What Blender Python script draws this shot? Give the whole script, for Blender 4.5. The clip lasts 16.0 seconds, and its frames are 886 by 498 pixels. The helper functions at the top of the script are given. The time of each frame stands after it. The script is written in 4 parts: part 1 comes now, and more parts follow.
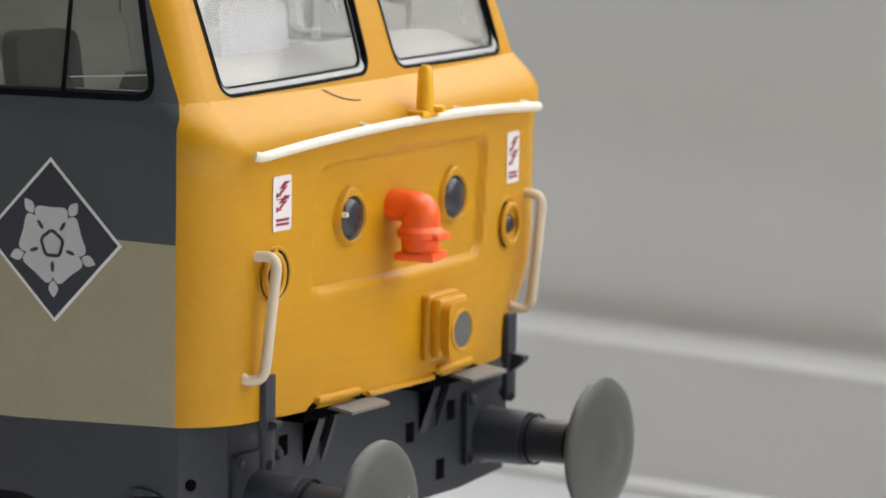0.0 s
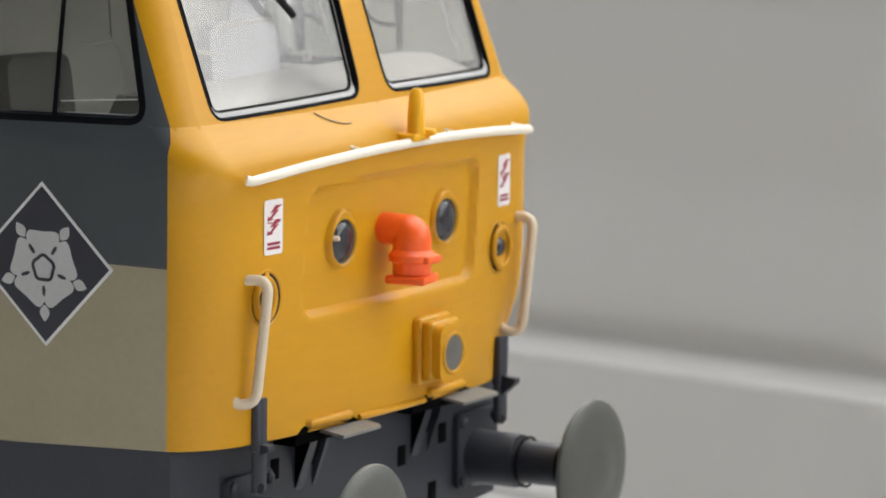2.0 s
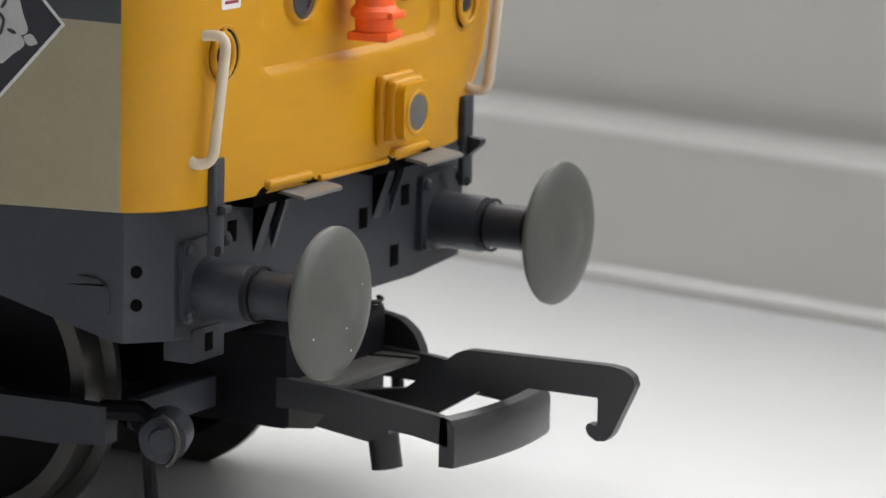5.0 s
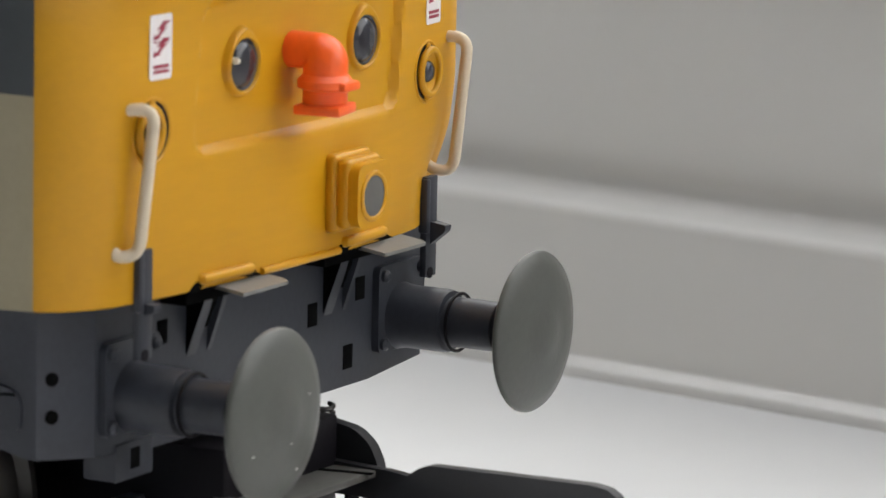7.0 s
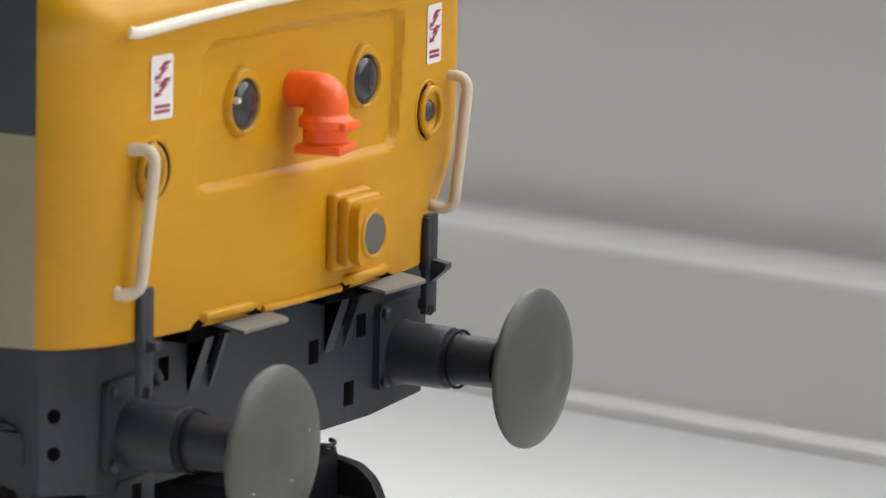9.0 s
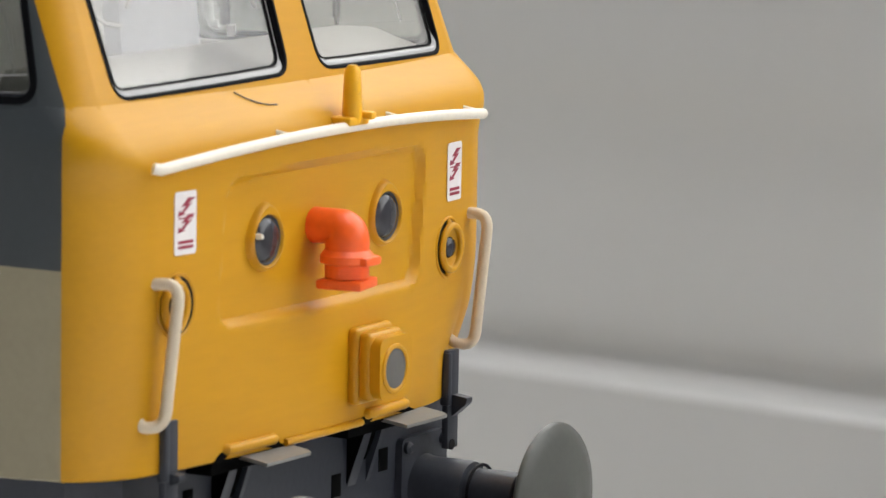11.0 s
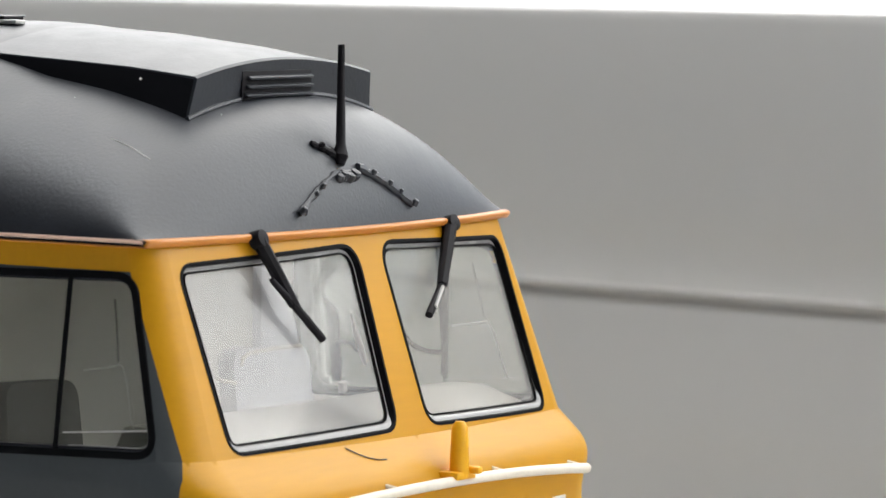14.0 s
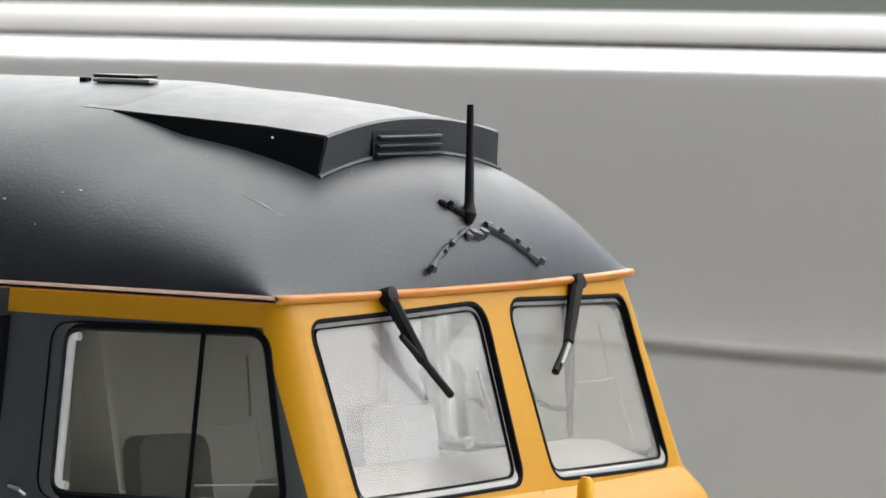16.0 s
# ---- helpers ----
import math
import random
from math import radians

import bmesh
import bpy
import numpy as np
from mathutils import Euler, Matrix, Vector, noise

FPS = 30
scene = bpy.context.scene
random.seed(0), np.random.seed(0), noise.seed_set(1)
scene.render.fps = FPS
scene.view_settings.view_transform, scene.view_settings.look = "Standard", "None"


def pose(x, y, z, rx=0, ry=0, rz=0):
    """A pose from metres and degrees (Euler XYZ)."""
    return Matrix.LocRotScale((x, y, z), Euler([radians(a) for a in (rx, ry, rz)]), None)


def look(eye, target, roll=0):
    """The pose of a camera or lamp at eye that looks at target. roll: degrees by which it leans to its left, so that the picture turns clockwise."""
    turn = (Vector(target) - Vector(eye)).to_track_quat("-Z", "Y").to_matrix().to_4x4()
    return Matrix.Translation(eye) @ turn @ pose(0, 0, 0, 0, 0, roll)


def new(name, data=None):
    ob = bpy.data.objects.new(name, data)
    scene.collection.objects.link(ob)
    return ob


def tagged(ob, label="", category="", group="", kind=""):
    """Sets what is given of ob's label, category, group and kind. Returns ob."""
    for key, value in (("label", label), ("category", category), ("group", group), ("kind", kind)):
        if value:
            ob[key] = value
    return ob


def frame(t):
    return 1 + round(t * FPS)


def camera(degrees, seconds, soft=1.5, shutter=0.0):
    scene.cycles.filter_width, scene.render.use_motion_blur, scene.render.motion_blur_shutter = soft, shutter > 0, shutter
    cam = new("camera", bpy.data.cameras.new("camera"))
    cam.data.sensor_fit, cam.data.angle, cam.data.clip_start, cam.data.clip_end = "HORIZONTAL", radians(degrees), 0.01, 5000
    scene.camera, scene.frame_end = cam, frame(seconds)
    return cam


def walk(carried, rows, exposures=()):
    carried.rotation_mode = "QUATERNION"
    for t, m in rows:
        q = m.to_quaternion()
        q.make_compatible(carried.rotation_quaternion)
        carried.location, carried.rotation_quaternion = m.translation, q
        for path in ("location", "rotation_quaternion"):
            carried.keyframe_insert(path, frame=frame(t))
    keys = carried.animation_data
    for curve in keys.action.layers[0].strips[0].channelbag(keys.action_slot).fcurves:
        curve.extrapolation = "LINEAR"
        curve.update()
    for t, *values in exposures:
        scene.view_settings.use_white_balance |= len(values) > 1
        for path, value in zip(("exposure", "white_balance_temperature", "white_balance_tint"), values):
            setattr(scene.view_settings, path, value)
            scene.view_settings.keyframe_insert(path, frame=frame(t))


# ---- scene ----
# a 1:76 model: all plans below are in millimetres, Z0 lifts them from the level of the waist line to the sill
MM, Z0 = 0.001, 26.1
cam = camera(10.0, 16.0, soft=1.5)
cam.data.dof.use_dof, cam.data.dof.focus_distance, cam.data.dof.aperture_fstop = True, 0.235, 165.0
PATH = [
    (0.0, -219.79, -129.20, 61.27, 81.936, -0.901, -59.900),
    (0.5, -219.71, -129.10, 61.24, 81.991, -0.832, -59.999),
    (1.0, -219.90, -129.57, 61.45, 82.059, -0.721, -60.002),
    (1.5, -219.93, -129.29, 61.66, 82.087, -0.811, -60.049),
    (2.0, -219.85, -129.27, 61.65, 82.118, -0.806, -60.006),
    (2.5, -220.01, -129.57, 61.60, 82.116, -0.806, -59.948),
    (3.0, -219.93, -129.36, 61.74, 81.973, -0.845, -59.993),
    (3.5, -219.76, -129.34, 61.52, 81.689, -0.881, -60.019),
    (4.0, -219.01, -128.85, 61.07, 81.290, -0.998, -60.157),
    (4.5, -215.21, -126.60, 60.10, 80.653, -1.094, -60.310),
    (4.7, -215.63, -126.45, 60.42, 80.079, -1.140, -60.399),
    (5.1, -211.15, -124.07, 59.80, 79.329, -1.170, -60.441),
    (5.7, -201.63, -119.02, 58.49, 78.879, -1.234, -60.531),
    (6.3, -192.10, -113.97, 57.17, 79.580, -1.298, -60.621),
    (6.8, -187.62, -111.60, 56.55, 80.080, -1.328, -60.663),
    (7.0, -187.04, -110.96, 56.58, 80.124, -1.268, -60.744),
    (7.5, -187.86, -112.31, 56.37, 80.348, -1.149, -60.534),
    (8.0, -187.60, -112.06, 56.73, 80.377, -1.099, -60.589),
    (8.2, -187.83, -112.65, 57.47, 80.193, -1.158, -60.440),
    (10.3, -188.50, -112.27, 56.62, 81.448, -1.048, -60.611),
    (10.5, -190.12, -114.55, 56.92, 81.594, -1.012, -60.247),
    (11.0, -190.70, -114.62, 56.62, 82.265, -0.984, -60.200),
    (11.5, -191.83, -115.17, 56.80, 82.980, -1.050, -60.137),
    (12.0, -193.01, -116.06, 58.01, 83.585, -1.143, -60.039),
    (12.5, -193.71, -116.60, 58.28, 84.370, -1.011, -59.951),
    (13.0, -194.57, -117.38, 58.14, 85.074, -0.948, -59.658),
    (13.5, -196.12, -118.45, 58.10, 85.674, -0.953, -59.311),
    (14.0, -197.14, -118.69, 57.99, 86.124, -0.946, -58.931),
    (14.5, -198.73, -119.01, 57.99, 86.458, -0.944, -58.589),
    (15.0, -199.29, -119.50, 58.26, 86.643, -1.078, -58.131),
    (15.5, -199.98, -119.91, 57.76, 86.830, -1.072, -57.777),
    (16.0, -200.18, -119.63, 57.84, 86.835, -1.126, -57.668),
]
walk(cam, [(t, pose(x * MM, y * MM, z * MM, rx, ry, rz)) for t, x, y, z, rx, ry, rz in PATH],
     exposures=[(0.0, 0.0), (3.5, 0.0), (4.6, -0.13), (8.0, -0.15), (10.5, -0.05), (12.5, 0.0), (16.0, 0.0)])

# ---- light ----
TURN_ROOM = -9.6          # the window wall's turn against the locomotive
ROOM = pose(0, 0, 0, 0, 0, TURN_ROOM)


def lamp(name, m, width, height, watts, colour):
    data = bpy.data.lights.new(name, "AREA")
    data.shape, data.size, data.size_y, data.energy, data.color = "RECTANGLE", width, height, watts, colour
    ob = new(name, data)
    ob.matrix_world = ROOM @ m
    return ob


world = bpy.data.worlds.new("sky")
scene.world = world
world.use_nodes = True
sky = world.node_tree.nodes.new("ShaderNodeTexSky")
sky.sky_type, sky.sun_disc, sky.sun_elevation, sky.sun_rotation = "NISHITA", False, radians(40), radians(70)
world.node_tree.links.new(sky.outputs[0], world.node_tree.nodes["Background"].inputs[0])
world.node_tree.nodes["Background"].inputs[1].default_value = 0.1

# daylight in the window beside the model; roof, south and west lamps are added fill
lamp("daylight_east", look((0.125, 0.0, 0.468), (-0.6, 0.0, 0.468)), 1.18, 0.775, 11.0, (1.0, 0.99, 0.97))
lamp("fill_roof", look((-0.035, 0.2, 1.53), (-0.035, 0.2, 0.0)), 0.17, 1.9, 12.5, (0.97, 0.985, 1.0))
lamp("fill_south", look((-0.45, -2.38, 0.82), (-0.35, 0.0, 0.3)), 1.0, 0.8, 2.6, (1.0, 0.985, 0.965))
lamp("fill_west", look((-3.05, 0.3, 0.65), (0.0, 0.2, 0.2)), 1.6, 1.1, 0.15, (1.0, 0.98, 0.95))

# ---- materials ----
def material(name, colour, rough=0.5, metal=0.0, vary=0.08, grain=400.0, bump=0.02, spec=0.5, stretch=1.0):
    """Painted or moulded plastic: two scales of variation in colour and gloss, and a fine relief."""
    m = bpy.data.materials.new(name)
    m.use_nodes = True
    n, l = m.node_tree.nodes, m.node_tree.links
    p = n["Principled BSDF"]
    p.inputs["Roughness"].default_value, p.inputs["Metallic"].default_value = rough, metal
    p.inputs["Specular IOR Level"].default_value = spec
    co = n.new("ShaderNodeTexCoord")
    fine, wide = n.new("ShaderNodeTexNoise"), n.new("ShaderNodeTexNoise")
    fine.inputs["Scale"].default_value, wide.inputs["Scale"].default_value = grain * 8, grain
    fine.inputs["Detail"].default_value = wide.inputs["Detail"].default_value = 4
    brush = n.new("ShaderNodeMapping")
    brush.inputs["Scale"].default_value = (stretch, 1, 1)
    l.new(co.outputs["Object"], brush.inputs["Vector"])
    for tex in (fine, wide):
        l.new(brush.outputs[0], tex.inputs["Vector"])
    add = n.new("ShaderNodeMath")
    add.operation = "ADD"
    l.new(fine.outputs[0], add.inputs[0]), l.new(wide.outputs[0], add.inputs[1])
    ramp = n.new("ShaderNodeMapRange")
    ramp.inputs[1].default_value, ramp.inputs[2].default_value = 0.5, 1.5
    ramp.inputs[3].default_value, ramp.inputs[4].default_value = 1 - vary, 1 + vary
    l.new(add.outputs[0], ramp.inputs[0])
    hsv = n.new("ShaderNodeHueSaturation")
    hsv.inputs["Color"].default_value = (*colour, 1)
    l.new(ramp.outputs[0], hsv.inputs["Value"])
    l.new(hsv.outputs[0], p.inputs["Base Color"])
    gloss = n.new("ShaderNodeMapRange")
    gloss.inputs[1].default_value, gloss.inputs[2].default_value = 0.3, 0.7
    gloss.inputs[3].default_value, gloss.inputs[4].default_value = max(rough - 0.03, 0.02), min(rough + 0.03, 1)
    l.new(wide.outputs[0], gloss.inputs[0]), l.new(gloss.outputs[0], p.inputs["Roughness"])
    if bump:
        b = n.new("ShaderNodeBump")
        b.inputs["Strength"].default_value, b.inputs["Distance"].default_value = 0.5, bump * MM
        l.new(fine.outputs[0], b.inputs["Height"]), l.new(b.outputs[0], p.inputs["Normal"])
    m["hsv"] = hsv.name
    return m


YELLOW_C, GREY_C, BEIGE_C = (0.575, 0.28, 0.007), (0.060, 0.067, 0.072), (0.36, 0.31, 0.205)
YELLOW = material("yellow_paint", YELLOW_C, 0.38, vary=0.06, bump=0.014, spec=0.36, stretch=0.12)
LIVERY = material("livery_paint", YELLOW_C, 0.38, vary=0.06, bump=0.014, spec=0.36, stretch=0.12)


def livery(m):
    """Yellow cab end, slate grey upper and stone-beige lower panels, by their place on the body."""
    n, l = m.node_tree.nodes, m.node_tree.links
    geo, sep = n.new("ShaderNodeNewGeometry"), n.new("ShaderNodeSeparateXYZ")
    l.new(geo.outputs["Position"], sep.inputs[0])

    def calc(op, a, b, c=None):
        node = n.new("ShaderNodeMath")
        node.operation = op
        for i, v in enumerate((a, b, c)):
            if v is None:
                continue
            if isinstance(v, (int, float)):
                node.inputs[i].default_value = v
            else:
                l.new(v, node.inputs[i])
        return node.outputs[0]

    y, z = sep.outputs[1], sep.outputs[2]
    rise = calc("MAXIMUM", calc("SUBTRACT", z, (7.0 + Z0) * MM), 0.0)
    edge = calc("MULTIPLY_ADD", rise, 0.41, 2.72 * MM)
    front = calc("LESS_THAN", y, edge)
    band = calc("MULTIPLY", calc("GREATER_THAN", z, (15.75 + Z0) * MM), calc("LESS_THAN", y, 20.4 * MM))
    yellow = calc("MAXIMUM", front, band)
    upper = calc("GREATER_THAN", z, (0.88 + Z0) * MM)
    low = n.new("ShaderNodeMix")
    low.data_type = "RGBA"
    low.inputs[6].default_value, low.inputs[7].default_value = (*BEIGE_C, 1), (*GREY_C, 1)
    l.new(upper, low.inputs[0])
    mix = n.new("ShaderNodeMix")
    mix.data_type = "RGBA"
    mix.inputs[7].default_value = (*YELLOW_C, 1)
    l.new(yellow, mix.inputs[0]), l.new(low.outputs[2], mix.inputs[6])
    l.new(mix.outputs[2], n[m["hsv"]].inputs["Color"])


livery(LIVERY)
ROOF = material("roof_grey", (0.017, 0.020, 0.027), 0.42, vary=0.24, grain=700, bump=0.026, spec=0.7)
FRAME = material("underframe_grey", (0.033, 0.036, 0.046), 0.45, vary=0.15, spec=0.4)
# near-black for the shaded sides of the grey roof vent
CHEEK_SHADE = material("vent_shade", (0.006, 0.006, 0.009), 0.6, spec=0.2)
BLACK = material("black_plastic", (0.006, 0.005, 0.007), 0.5, spec=0.16)
SATIN = material("satin_black_plastic", (0.030, 0.030, 0.033), 0.36, spec=0.5)
PLATE = material("coupling_plate_grey", (0.085, 0.083, 0.076), 0.4)
# near-black that stands in for shade inside slots, holes and gaps
SHADE_BLACK = material("shade_black", (0.003, 0.003, 0.003), 0.9, spec=0.05, bump=0)
GASKET = material("black_rubber", (0.006, 0.006, 0.007), 0.5, spec=0.06)
BUFFER = material("buffer_grey", (0.075, 0.077, 0.068), 0.42, vary=0.1)
CREAM = material("cream_wire", (0.78, 0.72, 0.60), 0.4)
TAN = material("tan_wire", (0.66, 0.55, 0.40), 0.4)
ORANGE = material("orange_plastic", (0.95, 0.125, 0.015), 0.38)
BRACKET = material("bright_yellow_plastic", (0.85, 0.42, 0.008), 0.38)
STRIPE = material("orange_line", (0.56, 0.21, 0.035), 0.32)
# the orange line's colour paled for the highlight along the cantrail
STRIPE_SHEEN = material("orange_line_sheen", (0.72, 0.50, 0.40), 0.3)
SILVER = material("chrome", (0.55, 0.55, 0.57), 0.25, metal=0.9, bump=0)
LENS_GREY = material("lamp_lens_grey", (0.115, 0.11, 0.10), 0.5)
STEP = material("step_grey", (0.20, 0.195, 0.18), 0.5)
WHITE = material("label_white", (0.80, 0.76, 0.74), 0.4)
RED = material("label_red", (0.30, 0.022, 0.05), 0.45)
NAVY = material("plaque_navy", (0.022, 0.022, 0.032), 0.45)
PALE = material("plaque_pale_grey", (0.52, 0.515, 0.50), 0.45)
BORDER = material("plaque_border", (0.78, 0.78, 0.76), 0.45)
CABIN = material("cab_interior_grey", (0.87, 0.84, 0.81), 0.5, vary=0.02, bump=0)
STEEL = material("wheel_steel", (0.09, 0.085, 0.08), 0.35, metal=0.8)
UPVC = material("white_upvc", (0.81, 0.795, 0.77), 0.24, vary=0.012, grain=3, bump=0.006)
BOARD = material("white_sill", (0.77, 0.77, 0.775), 0.35, vary=0.03, grain=15, bump=0.01)
PLASTER = material("wall_plaster", (0.37, 0.355, 0.34), 0.8, vary=0.04, grain=4)
CARPET = material("floor_carpet", (0.30, 0.27, 0.24), 0.9, vary=0.1, grain=30)


def thin_pane(name, tint, haze):
    """A thin moulded window: clear, slightly clouded plastic with a gloss on it."""
    m = bpy.data.materials.new(name)
    m.use_nodes = True
    n, l = m.node_tree.nodes, m.node_tree.links
    n.remove(n["Principled BSDF"])
    see, cloud, shine = n.new("ShaderNodeBsdfTransparent"), n.new("ShaderNodeBsdfDiffuse"), n.new("ShaderNodeBsdfGlossy")
    see.inputs["Color"].default_value, cloud.inputs["Color"].default_value = (*tint, 1), (0.93, 0.90, 0.86, 1)
    shine.inputs["Roughness"].default_value = 0.08
    a, b = n.new("ShaderNodeMixShader"), n.new("ShaderNodeMixShader")
    a.inputs[0].default_value, b.inputs[0].default_value = haze, 0.05
    l.new(see.outputs[0], a.inputs[1]), l.new(cloud.outputs[0], a.inputs[2])
    l.new(a.outputs[0], b.inputs[1]), l.new(shine.outputs[0], b.inputs[2])
    l.new(b.outputs[0], n["Material Output"].inputs[0])
    return m


CLEAR = thin_pane("clear_glazing", (0.96, 0.96, 0.95), 0.0)
MILKY = thin_pane("hazy_moulded_glazing", (0.97, 0.97, 0.96), 0.12)
SMOKED = thin_pane("tinted_glazing", (0.74, 0.76, 0.73), 0.03)

# ---- mesh helpers ----
def part(name, shape, mat, parent=None, label="", smooth=40, lift=Z0):
    """Links (vertices in mm, faces) as one mesh object, under its thing where there is one."""
    verts, faces = shape
    me = bpy.data.meshes.new(name)
    me.from_pydata([(x * MM, y * MM, (z + lift) * MM) for x, y, z in verts], [], faces)
    bm = bmesh.new()
    bm.from_mesh(me)
    bmesh.ops.remove_doubles(bm, verts=bm.verts, dist=1e-7)
    bmesh.ops.recalc_face_normals(bm, faces=bm.faces)
    bm.to_mesh(me), bm.free()
    me.polygons.foreach_set("use_smooth", [smooth > 0] * len(me.polygons))
    if smooth:
        me.set_sharp_from_angle(angle=radians(smooth))
    me.materials.append(mat)
    ob = new(name, me)
    if parent is not None:
        ob.parent = parent
    if label:
        tagged(ob, label)
    return ob


def join(*shapes):
    verts, faces = [], []
    for v, f in shapes:
        k = len(verts)
        verts += list(v)
        faces += [tuple(i + k for i in p) for p in f]
    return verts, faces


def moved(shape, m):
    return [tuple(m @ Vector(v)) for v in shape[0]], shape[1]


def turn(x, y, z, rx=0, ry=0, rz=0):
    return pose(x, y, z, rx, ry, rz)


def box(x0, x1, y0, y1, z0, z1, bevel=0.1, segments=2):
    bm = bmesh.new()
    bmesh.ops.create_cube(bm, size=1)
    for v in bm.verts:
        v.co = Vector((x0 if v.co.x < 0 else x1, y0 if v.co.y < 0 else y1, z0 if v.co.z < 0 else z1))
    if bevel:
        bmesh.ops.bevel(bm, geom=bm.edges[:], offset=bevel, segments=segments, profile=0.5, affect="EDGES", clamp_overlap=True)
    bm.verts.index_update()
    out = [tuple(v.co) for v in bm.verts], [tuple(v.index for v in f.verts) for f in bm.faces]
    bm.free()
    return out


def lathe(profile, n=40):
    """A profile of (radius, height) turned about the z axis."""
    verts, faces, rings = [], [], []
    for r, h in profile:
        if r < 1e-6:
            rings.append([len(verts)])
            verts.append((0, 0, h))
        else:
            rings.append(list(range(len(verts), len(verts) + n)))
            verts += [(r * math.cos(2 * math.pi * i / n), r * math.sin(2 * math.pi * i / n), h) for i in range(n)]
    for a, b in zip(rings, rings[1:]):
        for i in range(n):
            j = (i + 1) % n
            if len(a) == 1 and len(b) > 1:
                faces.append((a[0], b[i], b[j]))
            elif len(b) == 1 and len(a) > 1:
                faces.append((a[i], b[0], a[j]))
            elif len(a) > 1:
                faces.append((a[i], b[i], b[j], a[j]))
    return verts, faces


def facing(shape, x, y, z):
    """A turned shape whose axis points to the front of the locomotive."""
    return moved(shape, turn(x, y, z, 90, 0, 0))


def tube(path, r, n=10, closed=False):
    pts = [Vector(p) for p in path]
    verts, faces, m = [], [], len(pts)
    side = None
    for i, p in enumerate(pts):
        a = pts[(i - 1) % m] if closed or i else p
        b = pts[(i + 1) % m] if closed or i < m - 1 else p
        d = (b - a).normalized()
        if side is None:
            side = d.orthogonal().normalized()
        side = (side - d * side.dot(d)).normalized()
        up = d.cross(side)
        rr = r[i] if isinstance(r, (list, tuple)) else r
        verts += [tuple(p + rr * (math.cos(2 * math.pi * k / n) * side + math.sin(2 * math.pi * k / n) * up)) for k in range(n)]
    for i in range(m if closed else m - 1):
        for k in range(n):
            a, b = i * n, ((i + 1) % m) * n
            faces.append((a + k, a + (k + 1) % n, b + (k + 1) % n, b + k))
    if not closed:
        faces += [tuple(range(n))[::-1], tuple(range((m - 1) * n, m * n))]
    return verts, faces


def rounded(path, r, n=5):
    """A polyline with its inner corners rounded."""
    pts = [Vector(p) for p in path]
    out = [pts[0]]
    for a, b, c in zip(pts, pts[1:], pts[2:]):
        p, q = b + (a - b).normalized() * r, b + (c - b).normalized() * r
        out += [(1 - t) ** 2 * p + 2 * t * (1 - t) * b + t * t * q for t in (k / n for k in range(n + 1))]
    return out + [pts[-1]]


def prism(outline, depth, place):
    """A flat outline (u, v) of some depth; place turns (u, v, w) into a point."""
    n = len(outline)
    verts = [place(u, v, 0) for u, v in outline] + [place(u, v, depth) for u, v in outline]
    faces = [tuple(range(n)), tuple(range(n, 2 * n))[::-1]] + [(i, (i + 1) % n, n + (i + 1) % n, n + i) for i in range(n)]
    return verts, faces


def corners(quad, radii, n=8):
    """A closed outline with rounded corners; radii one for each corner."""
    out, m = [], len(quad)
    for i, (x, y) in enumerate(quad):
        r = radii[i] if isinstance(radii, (list, tuple)) else radii
        a, b, c = Vector(quad[i - 1]), Vector((x, y)), Vector(quad[(i + 1) % m])
        p, q = b + (a - b).normalized() * r, b + (c - b).normalized() * r
        out += [tuple((1 - t) ** 2 * p + 2 * t * (1 - t) * b + t * t * q) for t in (k / n for k in range(n + 1))]
    return out


def dense(outline, step):
    out = []
    for a, b in zip(outline, outline[1:] + outline[:1]):
        k = max(1, int(math.dist(a, b) / step))
        out += [(a[0] + (b[0] - a[0]) * i / k, a[1] + (b[1] - a[1]) * i / k) for i in range(k)]
    return out


def strip(rows, closed=False):
    """Faces over rows of points of one length."""
    n = len(rows[0])
    verts = [tuple(p) for row in rows for p in row]
    faces = []
    for i in range(len(rows) - 1):
        for k in range(n if closed else n - 1):
            faces.append((i * n + k, i * n + (k + 1) % n, (i + 1) * n + (k + 1) % n, (i + 1) * n + k))
    return verts, faces


def smooth(a, b, x):
    t = min(max((x - a) / (b - a), 0), 1)
    return t * t * (3 - 2 * t)

# ---- the room ----
def room_part(name, shape, mat, label, category, parent=None, smooth=40):
    ob = part(name, shape, mat, parent, "", smooth, 0)
    if parent is None:
        ob.matrix_world = ROOM
        tagged(ob, label, category, kind="structure")
    return ob


def slab(x0, x1, y0, y1, z0, z1, bevel=0):
    return box(x0, x1, y0, y1, z0, z1, bevel)


# sill board with a rounded nose; x runs out through the window, y along it
room_part("window_sill", box(-150, 65.9, -1150, 1150, -22, 0, 6, 4), BOARD, "plain white painted window sill board under the model", "window sill")
room_part("floor", slab(-3100, 300, -2400, 2400, -960, -900), CARPET, "plain brown-grey carpeted room floor", "floor")
# unseen ceiling, its opening cut to suit the added overhead fill lamp
room_part("ceiling", join(slab(-3100, -125, -2400, 2400, 1500, 1560), slab(66, 300, -2400, 2400, 1500, 1560), slab(-125, 66, -2400, -800, 1500, 1560), slab(-125, 66, 1200, 2400, 1500, 1560)),
          PLASTER, "unseen plain plastered ceiling with a long opening for the fill lamp", "ceiling")


